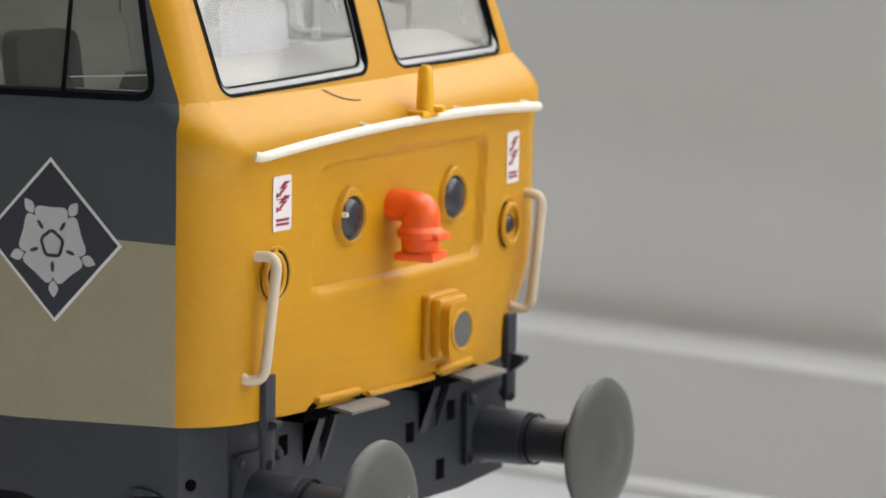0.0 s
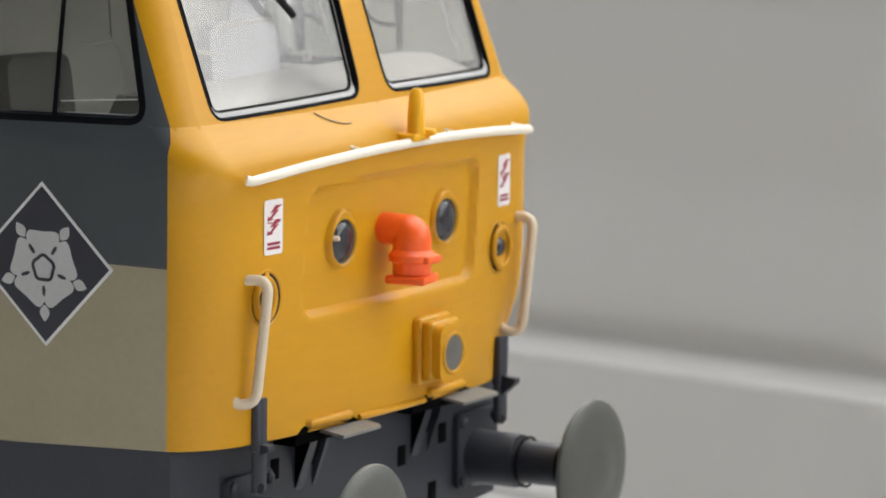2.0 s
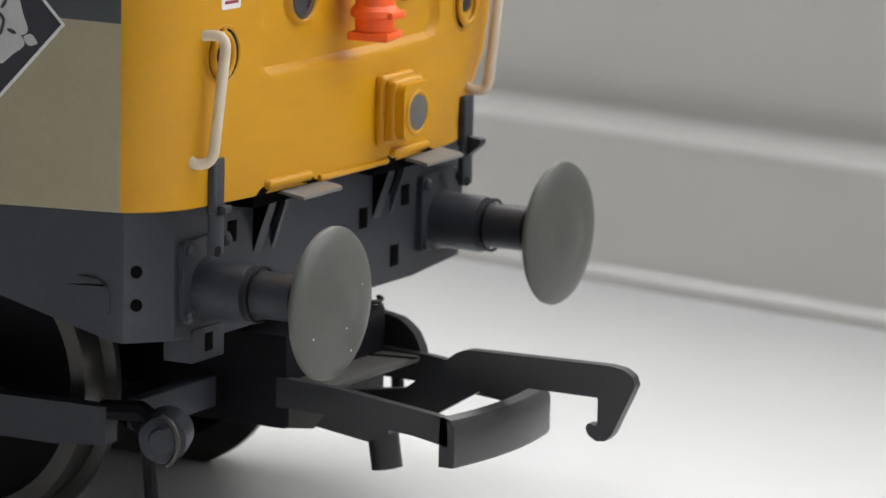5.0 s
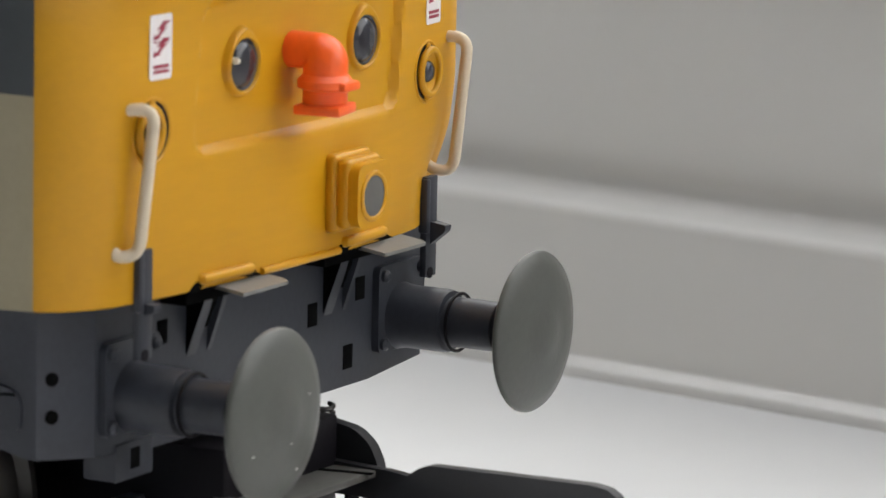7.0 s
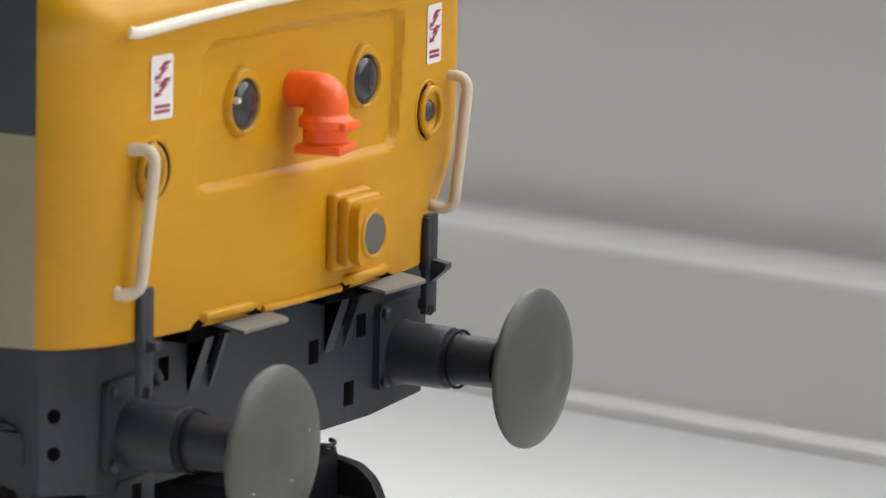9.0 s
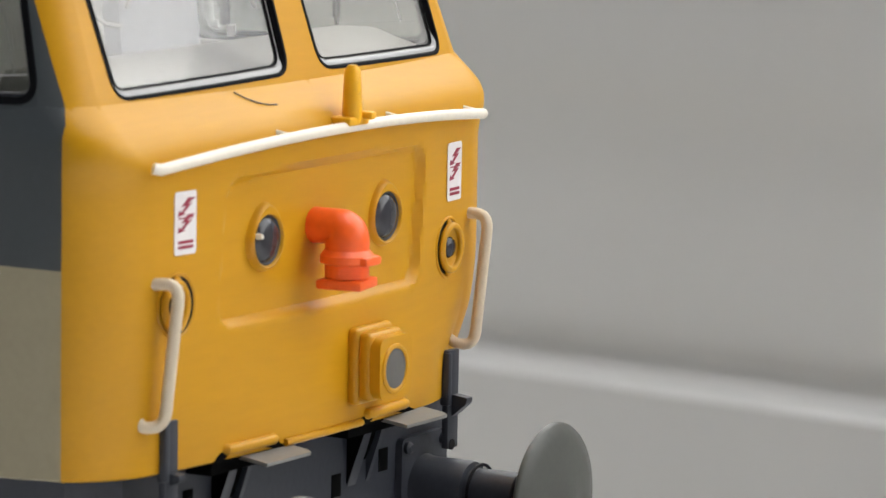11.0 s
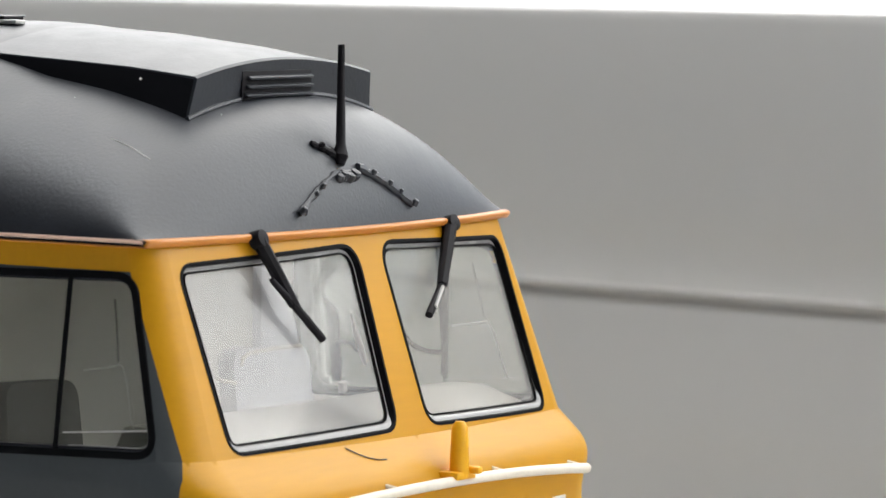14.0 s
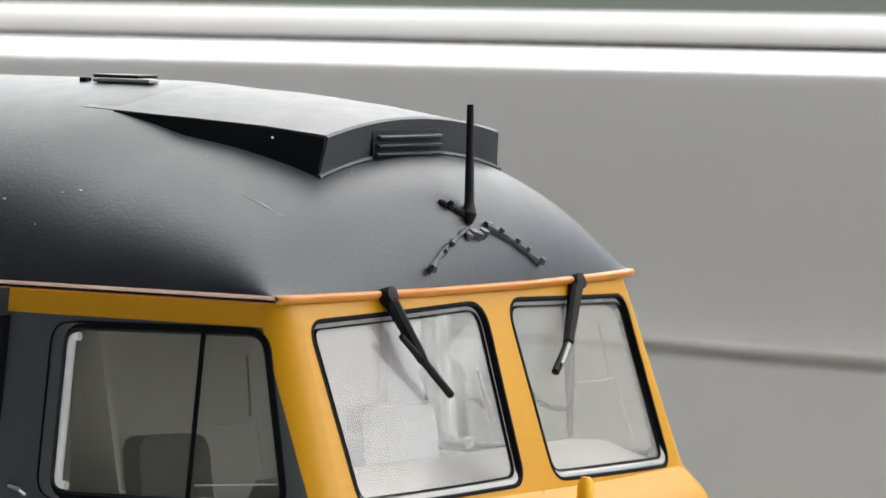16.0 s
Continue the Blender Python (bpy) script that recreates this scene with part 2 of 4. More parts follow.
def wall(name, x0, x1, y0, y1, hole, label):
    """A wall with one opening through it. hole: along the wall from, to, and its heights."""
    a, b, low, high = hole
    if x1 - x0 < y1 - y0:
        bits = [slab(x0, x1, y0, a, -900, 1500), slab(x0, x1, b, y1, -900, 1500), slab(x0, x1, a, b, -900, low), slab(x0, x1, a, b, high, 1500)]
    else:
        bits = [slab(x0, a, y0, y1, -900, 1500), slab(b, x1, y0, y1, -900, 1500), slab(a, b, y0, y1, -900, low), slab(a, b, y0, y1, high, 1500)]
    return room_part(name, join(*bits), PLASTER, label, "wall")


wall("wall_east", 66, 300, -2400, 2400, (-650, 650, 0, 910), "plain plastered wall with the window behind the model")
# west and south walls are out of view, opened for the fill lamps
wall("wall_west", -3300, -3100, -2400, 2400, (-500, 1100, 0, 1200), "unseen plain plastered wall with an opening for a fill lamp")
wall("wall_south", -3100, 66, -2600, -2400, (-1000, 60, 350, 1250), "unseen plain plastered wall with an opening for a fill lamp")
room_part("wall_north", slab(-3100, 66, 2400, 2600, -900, 1500), PLASTER, "plain plastered wall closing the room", "wall")

# the window's lower frame: one moulded section run along the opening
SECTION = [(66, -4), (61.4, -0.3), (61.42, 0.2), (61.6, 0.4), (62.5, 0.58), (62.75, 0.92), (62.5, 8.8), (62.58, 9.1), (62.8, 9.38), (63.15, 9.53), (64.2, 9.62), (65.6, 9.75), (66.3, 10.2),
           (66.5, 11.2), (66.4, 12.6), (66.2, 14.4), (65.9, 17.3), (65.6, 20.8), (64.6, 34.05), (64.85, 34.45), (65.3, 34.6), (65.3, 34.95), (64.8, 35.1), (64.6, 35.5), (64.3, 50.5), (64.7, 51.15),
           (69.2, 51.5), (70.6, 52.33), (74.4, 52.36), (74.6, 52.3), (75.6, 52.3), (75.8, 52.9), (77.2, 54.3), (77.7, 54.58), (100, 54.6), (120, 54.6), (120, -4)]


def sash(y, z):
    """The upper moulding runs a little out of level along the opening."""
    return z - 0.0095 * (y - 120) * smooth(36, 49, z)


window = room_part("window_1", strip([[(x, y, sash(y, z)) for x, z in SECTION] for y in (-650, 650)], True), UPVC,
                   "white plastic window frame rising behind the sill", "window", smooth=50)


def build_window():
    frame_shape = []
    for y0, y1 in ((-650, -600), (600, 650)):
        frame_shape.append(box(70, 120, y0, y1, 44, 910, 3))
    frame_shape.append(box(70, 120, -600, 600, 860, 910, 3))
    room_part("window_frame", join(*frame_shape), UPVC, "", "", window)
    rim = ((74.7, 52.0), (75.6, 52.0), (75.6, 52.6), (75.4, 52.75), (74.9, 52.75), (74.7, 52.6))
    room_part("gasket", strip([[(x, y, sash(y, z)) for x, z in rim] for y in (-600, 600)], True), GASKET, "", "", window)
    pane = room_part("pane", box(100, 104, -600, 600, 54.65, 861, 0), CLEAR, "", "", window, 0)
    pane.visible_shadow = False


build_window()
GARDEN = bpy.data.materials.new("garden_distance")
GARDEN.use_nodes = True
gn, gl = GARDEN.node_tree.nodes, GARDEN.node_tree.links
gn.remove(gn["Principled BSDF"])
ge, gt, gr = gn.new("ShaderNodeEmission"), gn.new("ShaderNodeTexNoise"), gn.new("ShaderNodeValToRGB")
gt.inputs["Scale"].default_value = 2.5
gr.color_ramp.elements[0].color, gr.color_ramp.elements[1].color = (0.10, 0.13, 0.10, 1), (0.30, 0.33, 0.30, 1)
gl.new(gt.outputs[0], gr.inputs[0]), gl.new(gr.outputs[0], ge.inputs[0]), gl.new(ge.outputs[0], gn["Material Output"].inputs[0])
room_part("backdrop", box(6000, 6010, -16000, 16000, -1500, 700, 0), GARDEN, "grey-green garden seen out of focus beyond the glass", "backdrop", smooth=0)

# ---- the locomotive ----
loco = tagged(new("model_locomotive"), "yellow-fronted grey and beige model diesel locomotive on a white sill", "model train")
LENGTH = 246.0


def pillar(z):
    """Rounding of the cab corner beside the windscreen."""
    return 1.2 + 0.6 * max(0.0, 16.95 - z) / 9.25


def half_width(z):
    return 16.85 - max(0.0, z - 6.6) * 0.141


def nose(x, z):
    """How far back the cab front lies at a place across and a height."""
    if z <= 5.3:
        return -0.42 + 0.0036 * x * x + (0.006 * max(0.0, abs(x) - 8) ** 2 + 0.024 * max(0.0, x - 9) ** 2) * smooth(1, 7, -z) + 0.045 * max(0.0, x - 9.5) ** 2 * smooth(3.5, 7.5, -z)
    if z <= 7.7:
        t = (z - 5.3) / 2.4
        back = float(np.interp(z, (5.3, 5.6, 5.9, 6.2, 6.5, 6.8, 7.1, 7.4, 7.7), (0, 0.03, 0.10, 0.23, 0.42, 0.66, 0.93, 1.21, 1.47)))
        return -0.42 + back + (0.0036 + 0.0017 * t) * x * x
    return 1.05 + 0.325 * (z - 7.7) + (0.0053 + 0.00016 * (z - 7.7)) * x * x


def recess(x, z):
    """The shallow sunk panel round the marker lights."""
    dx, dz, r = 8.5 - abs(x + 0.3 - 0.1 * z), min(z + 2.25, 4.35 - 0.004 * x * x - z), 0.9
    d = r - math.hypot(r - dx, r - dz) if dx < r and dz < r else min(dx, dz)
    return 0.40 * smooth(-0.04, 0.30, d)


def cab_lower():
    levels = [-8.07, -8.0] + [-7.9 + 0.22 * i for i in range(60)] + [5.3 + 2.4 * (i / 12) for i in range(13)]
    rows = []
    for z in levels:
        w = half_width(z)
        f = smooth(3.9, 6.5, z)
        r, q, e = 3.6 + (pillar(7.7) - 3.6) * f, 2.6 + (pillar(7.7) - 2.6) * f, 1.25
        tuck = 0.12 if z < -8.05 else 0.0
        front = []
        for i in range(141):
            x = (w - r) * (i / 70 - 1)
            front.append((x, nose(x, z) + recess(x, z) + tuck, z))
        sag = 0.38 if z < -7.95 else 0.0
        k = 14
        sides = []
        for sgn in (-1, 1):
            edge = nose(sgn * (w - r), z)
            side = [(sgn * (half_width(min(z, 7.3)) - tuck), y, min(z, 7.3) - sag * smooth(2.5, 12, y)) for y in (LENGTH, 120, 60, 30, 20.4, 12, 7)]
            for i in range(k):
                a, t = math.pi / 2 * i / k, 1 - i / k
                x1, y1 = (w - r) + (r - tuck) * math.cos(a) ** e, edge + q - (q - tuck) * math.sin(a) ** e
                x2 = (1 - t) ** 2 * (w - r) + 2 * t * (1 - t) * (w - 0.2 * r) + t * t * w
                y2 = (1 - t) ** 2 * edge + 2 * t * (1 - t) * (edge + 0.2 * q) + t * t * (edge + q)
                side.append((sgn * (x1 + (x2 - x1) * f), y1 + (y2 - y1) * f, z))
            sides.append(side)
        rows.append(sides[0] + front + sides[1][::-1])
    return strip(rows)


def hole_ring(loop, outer, place, steps=5):
    """A panel from an opening's outline to its outer corners."""
    cx, cy = sum(p[0] for p in loop) / len(loop), sum(p[1] for p in loop) / len(loop)
    n = len(outer)

    def cast(dx, dy):
        best = None
        for i in range(n):
            (ax, ay), (bx, by) = outer[i], outer[(i + 1) % n]
            ex, ey = bx - ax, by - ay
            det = dx * -ey + ex * dy
            if abs(det) < 1e-9:
                continue
            s = ((ax - cx) * -ey + ex * (ay - cy)) / det
            u = (dx * (ay - cy) - dy * (ax - cx)) / det
            if s > 0 and -1e-6 <= u <= 1 + 1e-6 and (best is None or s < best):
                best = s
        return cx + dx * best, cy + dy * best

    rim = [cast(p[0] - cx, p[1] - cy) for p in loop]
    for c in outer:
        k = min(range(len(rim)), key=lambda i: math.dist(rim[i], c))
        rim[k] = c
    rows = [[place(*(a[j] + (b[j] - a[j]) * s / steps for j in (0, 1))) for a, b in zip(loop, rim)] for s in range(steps + 1)]
    return strip(rows, True)


SCREEN = dense(corners([(-13.7, 7.85), (-1.35, 8.1), (-1.0, 16.4), (-13.85, 15.98)], [0.9, 1.0, 1.35, 0.95]), 0.5)
SIDE_WINDOW = dense(corners([(4.1, 7.85), (17.25, 7.5), (17.25, 15.4), (6.1, 15.65)], [1.1, 1.1, 1.0, 1.0]), 0.5)


def on_front(side, x, z, depth=0.0):
    return (side * x, nose(x, z) + depth, z)


def on_side(side, y, z, depth=0.0):
    return (side * (half_width(z) - depth), y, z)


def front_edge(z):
    w = half_width(z)
    return nose(w - pillar(z), z)


def cab_upper(side):
    """side -1: the near side. Both are mirror images."""
    w0, w1 = half_width(7.7) - pillar(7.7), half_width(16.95) - pillar(16.95)
    front = hole_ring(SCREEN, [(-w0, 7.7), (0, 7.7), (0, 16.95), (-w1, 16.95)], lambda x, z: on_front(-side, x, z))
    reveal = strip([[on_front(-side, x, z, d) for x, z in SCREEN] for d in (0, 0.34)], True)
    flank = hole_ring(SIDE_WINDOW, [(front_edge(7.7) + pillar(7.7), 7.7), (7.0, 7.3), (20.4, 7.3), (20.4, 16.95), (front_edge(16.95) + pillar(16.95), 16.95)],
                      lambda y, z: on_side(side, y, z))
    flank_reveal = strip([[on_side(side, y, z, d) for y, z in SIDE_WINDOW] for d in (0, 0.9)], True)
    post = []
    for i in range(13):
        z = 7.7 + (16.95 - 7.7) * i / 12
        w, e = half_width(z), front_edge(z)
        p = pillar(z)
        a, b, c = Vector((w - p, e, z)), Vector((w - 0.2 * p, e + 0.2 * p, z)), Vector((w, e + p, z))
        post.append([tuple(Vector((side, 1, 1)) * ((1 - t) ** 2 * a + 2 * t * (1 - t) * b + t * t * c)) for t in (k / 6 for k in range(7))])
    rear = strip([[(side * half_width(z), y, z) for y in (20.4, 60, 120, LENGTH)] for z in (7.3, 12, 16.95)])
    return join(front, reveal, flank, flank_reveal, strip(post), rear)


body = part("body", join(cab_lower(), cab_upper(-1), cab_upper(1)), LIVERY, loco, "yellow cab end, slate grey and beige body sides", 35)
part("rear_wall", join(box(-16.8, 16.8, LENGTH - 1, LENGTH, -8, 16.9, 0)), LIVERY, body)
part("cab_floor", box(-15.6, 15.6, 5.5, LENGTH - 1, -8.0, -7.2, 0), FRAME, body)

# roof
GUTTER_Z = 17.1


def roof_front(x):
    return 3.95 + 0.0065 * x * x


def roof_height(x, y):
    b = min(1.0, abs(x) / 15.5)
    d = max(0.0, min(y - roof_front(x), LENGTH - y))
    t = min(d / 16.3, 1.0)
    slope = t if t < 0.75 else 1 - (1 - t) ** 2 * 2 - (1 - t) * 0.5
    slope -= 0.061 * smooth(0.5, 0.82, d / 16.3) * (1 - smooth(0.86, 1.14, d / 16.3))
    return GUTTER_Z + 9.0 * (1 - b ** 2.2) ** 0.62 * (0.56 * (1 - math.exp(-d / 1.4)) + 0.44 * slope)


def roof_shape():
    rows = []
    steps = [1 - math.cos(math.pi / 2 * i / 46) for i in range(47)]
    for i in range(81):
        x = 15.5 * math.sin(math.pi / 2 * (i / 40 - 1))
        ys = [roof_front(x) + 20 * s ** 1.4 for s in steps] + [30, 40, 60, 100, 160, 222, 228, 234, 240, 244, LENGTH]
        rows.append([(x, y, roof_height(x, y)) for y in ys])
    return strip(rows)


roof = part("roof", roof_shape(), ROOF, loco, "matt dark grey domed roof", 60)


def front_strip():
    """The rounded orange strip over the windscreens."""
    path = [(x, roof_front(x) - 0.05, 17.08) for x in (15.3 * (i / 30 - 1) for i in range(61))]
    path = [(-15.5, 5.75, 17.08)] + path + [(15.5, 5.75, 17.08)]
    rows = []
    for out, dz in ((-0.1, 0.12), (0.10, 0.10), (0.19, 0.04), (0.22, -0.04), (0.18, -0.12), (0.11, -0.2), (0.05, -0.26), (-0.1, -0.28)):
        rows.append([(x, y - out, z + dz) for x, y, z in path])
    return strip(rows)


def side_line(side, out, low, high):
    ys = (5.6, 7.5, 12, 20, 30, 60, 120, LENGTH)
    rows = []
    for dx, z in ((-0.1, low), (out * 0.7, low), (out, (low + high) / 2), (out * 0.7, high), (-0.1, high)):
        rows.append([(side * (15.5 + dx), y, z) for y in ys])
    return strip(rows)


part("gutter_strip", front_strip(), STRIPE, roof, "rounded orange strip over the windscreens", 50)
for side in (-1, 1):
    part("cantrail_line", side_line(side, 0.2, 17.0, 17.16), STRIPE_SHEEN, roof, "thin orange cantrail line with its highlight painted in as peach", 50)
    part("cantrail_groove", side_line(side, 0.12, 16.88, 17.0), GASKET, roof, "", 50)
    part("cantrail_edge", side_line(side, 0.1, 16.8, 16.88), STRIPE, roof, "", 50)

# ---- roof fittings ----
def vent_top(x, y):
    crown = 0.77 + 0.38 * smooth(8.5, 15.5, y) - 0.1 * smooth(20, 26, y)
    edge = 24.03 + 0.0605 * (y - 8.5) + 0.13 * smooth(8.5, 12.5, y) - 0.05 * smooth(14, 19, y)
    return edge + crown * (1 - (x / 7.5) ** 2) - 0.3 * smooth(22, 26, y)


def vent_shape():
    rows = []
    ys = (8.42, 8.55, 12, 16, 18, 20, 22, 24, 26)
    xs = [-7.45 + 14.9 * i / 24 for i in range(25)]
    for k, y in enumerate(ys):
        low = 0.10 if k == 0 else 0.0
        row = [(-8.05, y + 0.45 if k < 2 else y, 20.5)]
        row += [(x * (0.99 if k == 0 else 1), y, vent_top(x, y) - low) for x in xs]
        row += [(8.05, y + 0.45 if k < 2 else y, 20.5)]
        rows.append(row)
    v, f = strip(rows)
    f = list(f) + [tuple(range(len(xs) + 2))]
    return v, f


vent = part("roof_vent", vent_shape(), ROOF, roof, "raised roof vent with louvred front", 30)
# thin dark sheets put the shade of the vent's sides into colour
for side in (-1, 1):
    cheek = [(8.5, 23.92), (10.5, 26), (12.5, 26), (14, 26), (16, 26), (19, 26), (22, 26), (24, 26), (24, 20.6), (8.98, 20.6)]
    part("vent_side_shade", prism([(u, min(v, vent_top(7.45, u) - 0.06)) for u, v in cheek], 0.03, lambda u, v, w: (side * (7.49 + 0.56 * (vent_top(7.45, u) - v) / (vent_top(7.45, u) - 20.5) + w), u, v)), CHEEK_SHADE, vent, "near-black sheet painting the shade on the vent's side")


def vent_foot():
    """The thin moulded fillet where the vent meets the roof."""
    pts = []
    for i in range(41):
        x = -7.85 + 15.7 * i / 40
        y = 8.5 + 0.12 * (abs(x) / 8) ** 2
        pts.append((x, y, roof_height(x, y) + 0.03))
    return tube(pts, 0.14, 8)


part("vent_foot", vent_foot(), ROOF, vent)
part("vent_back", box(-3.7, 2.15, 8.385, 8.5, 22.55, 24.2, 0.03), BLACK, roof)
for i in range(4):
    z = 22.72 + 0.40 * i
    part("louvre_slat", moved(box(-3.65 + 0.12 * i, 2.1, -0.2, 0.05, -0.07, 0.07, 0.05), turn(0, 8.37, z, 22, 0, 0)), ROOF, roof)

hatch = part("roof_hatch", box(-2.9, -1.2, 22.4, 25.1, 26.3, 26.37, 0.02), ROOF, roof, "small raised hatch lid")
part("hatch_seal", box(-2.86, -1.3, 22.45, 25.05, 26.17, 26.3, 0), BLACK, hatch)
for y in (22.7, 24.1, 25.6):
    part("hatch_foot", box(-2.8, -2.3, y, y + 0.35, 25.9, 26.18, 0), BLACK, roof)
# the glint along the hatch, put in as a pale plate
part("hatch_glint", box(-3.1, -2.3, 21.6, 25.0, 26.0, 26.2, 0.06), PALE, roof, "pale plate painting the glint beside the hatch")


def roof_point(x, y, up=0.0):
    return (x, y, roof_height(x, y) + up)


aerial = part("aerial", tube([(-0.72, 4.98, 19.95), (-0.6, 5.0, 20.35), (-0.35, 5.15, 20.9), (0, 5.42, 25.45)], [0.22, 0.38, 0.24, 0.16], 12), BLACK, roof, "short black whip aerial")


def strut(a, b, r0, r1, studs):
    """A cast leg of the aerial's foot with uneven studs along it."""
    a, b = Vector(a), Vector(b)
    n = 12
    pts = [a + (b - a) * (i / n) for i in range(n + 1)]
    for i, p in enumerate(pts):
        p.z = max(p.z, roof_height(p.x, p.y) + 0.1) + 0.03 * math.sin(i * 2.3)
    shapes = [tube(pts, [r0 + (r1 - r0) * i / n + 0.04 * math.sin(i * 1.9) for i in range(n + 1)], 8)]
    for t, r in studs:
        p = a + (b - a) * t
        p.z = max(p.z, roof_height(p.x, p.y) + 0.08)
        shapes.append(moved(lathe([(0, r * 1.5), (r * 0.55, r * 1.35), (r * 0.85, r * 0.9), (r, 0), (0, -0.1)], 12), turn(p.x, p.y - 0.12, p.z + 0.05, 38)))
    return join(*shapes)


part("bracket_leg", strut((-1.2, 4.8, 19.5), (-5.05, 4.32, 17.85), 0.10, 0.17, ((0.45, 0.16), (0.62, 0.13), (0.98, 0.22))), ROOF, aerial)
part("bracket_leg", strut((0.6, 4.85, 19.6), (4.6, 4.3, 17.75), 0.22, 0.2, ((0.25, 0.17), (0.55, 0.16), (0.75, 0.14), (1.0, 0.2))), ROOF, aerial)
part("bracket_leg", strut((-0.6, 5.1, 20.2), (-2.25, 5.58, 20.95), 0.22, 0.14, ((0.7, 0.16),)), BLACK, aerial)
lumps = [moved(lathe([(0, 0.22), (0.24, 0.16), (0.3, 0), (0.2, -0.3), (0, -0.34)], 9), turn(-1.15 + 0.42 * i, 4.72 - 0.03 * i, 19.42 + 0.1 * (i % 2), 30)) for i in range(4)]
part("bracket_foot", join(box(-1.2, 0.5, 4.66, 5.1, 19.45, 19.72, 0.1), *lumps), ROOF, aerial)

# dust and a pale scratch on the roof
for x, y, r in ((-13.7, 22.1, 0.09), (-13.1, 19.2, 0.07), (-12.85, 18.4, 0.1), (-14.4, 19.8, 0.05), (-6.0, 8.0, 0.05), (3.0, 7.4, 0.05), (-9.0, 14.0, 0.04)):
    part("dust_speck", moved(lathe([(0, r * 0.5), (r * 0.8, r * 0.3), (r, 0), (0, -r)], 8), turn(*roof_point(x, y, 0.01))), PALE, roof)
part("scratch", tube([roof_point(-11.18, 10.42), roof_point(-11.34, 9.28), roof_point(-11.57, 8.04)], [0.02, 0.045, 0.02], 6), PALE, roof)
part("dust_speck", moved(lathe([(0, 0.08), (0.08, 0), (0, -0.08)], 8), turn(-7.62, 11.35, 23.85)), WHITE, vent)

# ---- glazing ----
# pale colours put in for light caught on clear plastic edges
EDGE_SHEEN = material("clear_edge_sheen", (0.36, 0.355, 0.35), 0.25)
EDGE_GLINT = material("clear_edge_glint", (0.80, 0.79, 0.78), 0.22)
SIDE_RIM = material("window_rim_grey", GREY_C, 0.42)


def inset(loop, d):
    cx, cy = sum(p[0] for p in loop) / len(loop), sum(p[1] for p in loop) / len(loop)
    out = []
    n = len(loop)
    for i, p in enumerate(loop):
        a, b = Vector(loop[i - 1]), Vector(loop[(i + 1) % n])
        t = (b - a).normalized()
        nrm = Vector((-t.y, t.x))
        if nrm.dot(Vector((cx - p[0], cy - p[1]))) < 0:
            nrm = -nrm
        out.append((p[0] + nrm.x * d, p[1] + nrm.y * d))
    return out


def band(loop, place, d0, d1, out, back):
    """A raised flat band that runs round an opening, from the inset d0 to d1."""
    a, m, b = inset(loop, d0), inset(loop, (d0 + d1) / 2), inset(loop, d1)
    rows = [[place(*p, back) for p in a], [place(*p, -out * 0.7) for p in a], [place(*p, -out) for p in m],
            [place(*p, -out * 0.7) for p in b], [place(*p, back) for p in b]]
    return strip(rows, True)


def pane(loop, place, front, thick):
    n = len(loop)
    c = (sum(p[0] for p in loop) / n, sum(p[1] for p in loop) / n)
    verts = [place(*p, front) for p in loop] + [place(*p, front + thick) for p in loop] + [place(*c, front), place(*c, front + thick)]
    faces = [(i, (i + 1) % n, 2 * n) for i in range(n)] + [(n + (i + 1) % n, n + i, 2 * n + 1) for i in range(n)]
    faces += [(i, n + i, n + (i + 1) % n, (i + 1) % n) for i in range(n)]
    return verts, faces


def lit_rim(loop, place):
    """The clear moulding's flange, its sheen put in as pale colour: wide along the bottom, thin up the sides, hidden by
    the rubber at the top.
    """
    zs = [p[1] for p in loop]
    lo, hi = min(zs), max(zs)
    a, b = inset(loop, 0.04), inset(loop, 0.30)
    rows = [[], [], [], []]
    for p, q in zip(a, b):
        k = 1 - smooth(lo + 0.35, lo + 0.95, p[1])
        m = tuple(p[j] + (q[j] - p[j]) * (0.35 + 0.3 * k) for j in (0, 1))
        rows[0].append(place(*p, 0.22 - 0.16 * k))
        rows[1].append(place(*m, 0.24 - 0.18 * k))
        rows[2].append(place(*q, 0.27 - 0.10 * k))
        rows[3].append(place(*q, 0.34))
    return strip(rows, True)


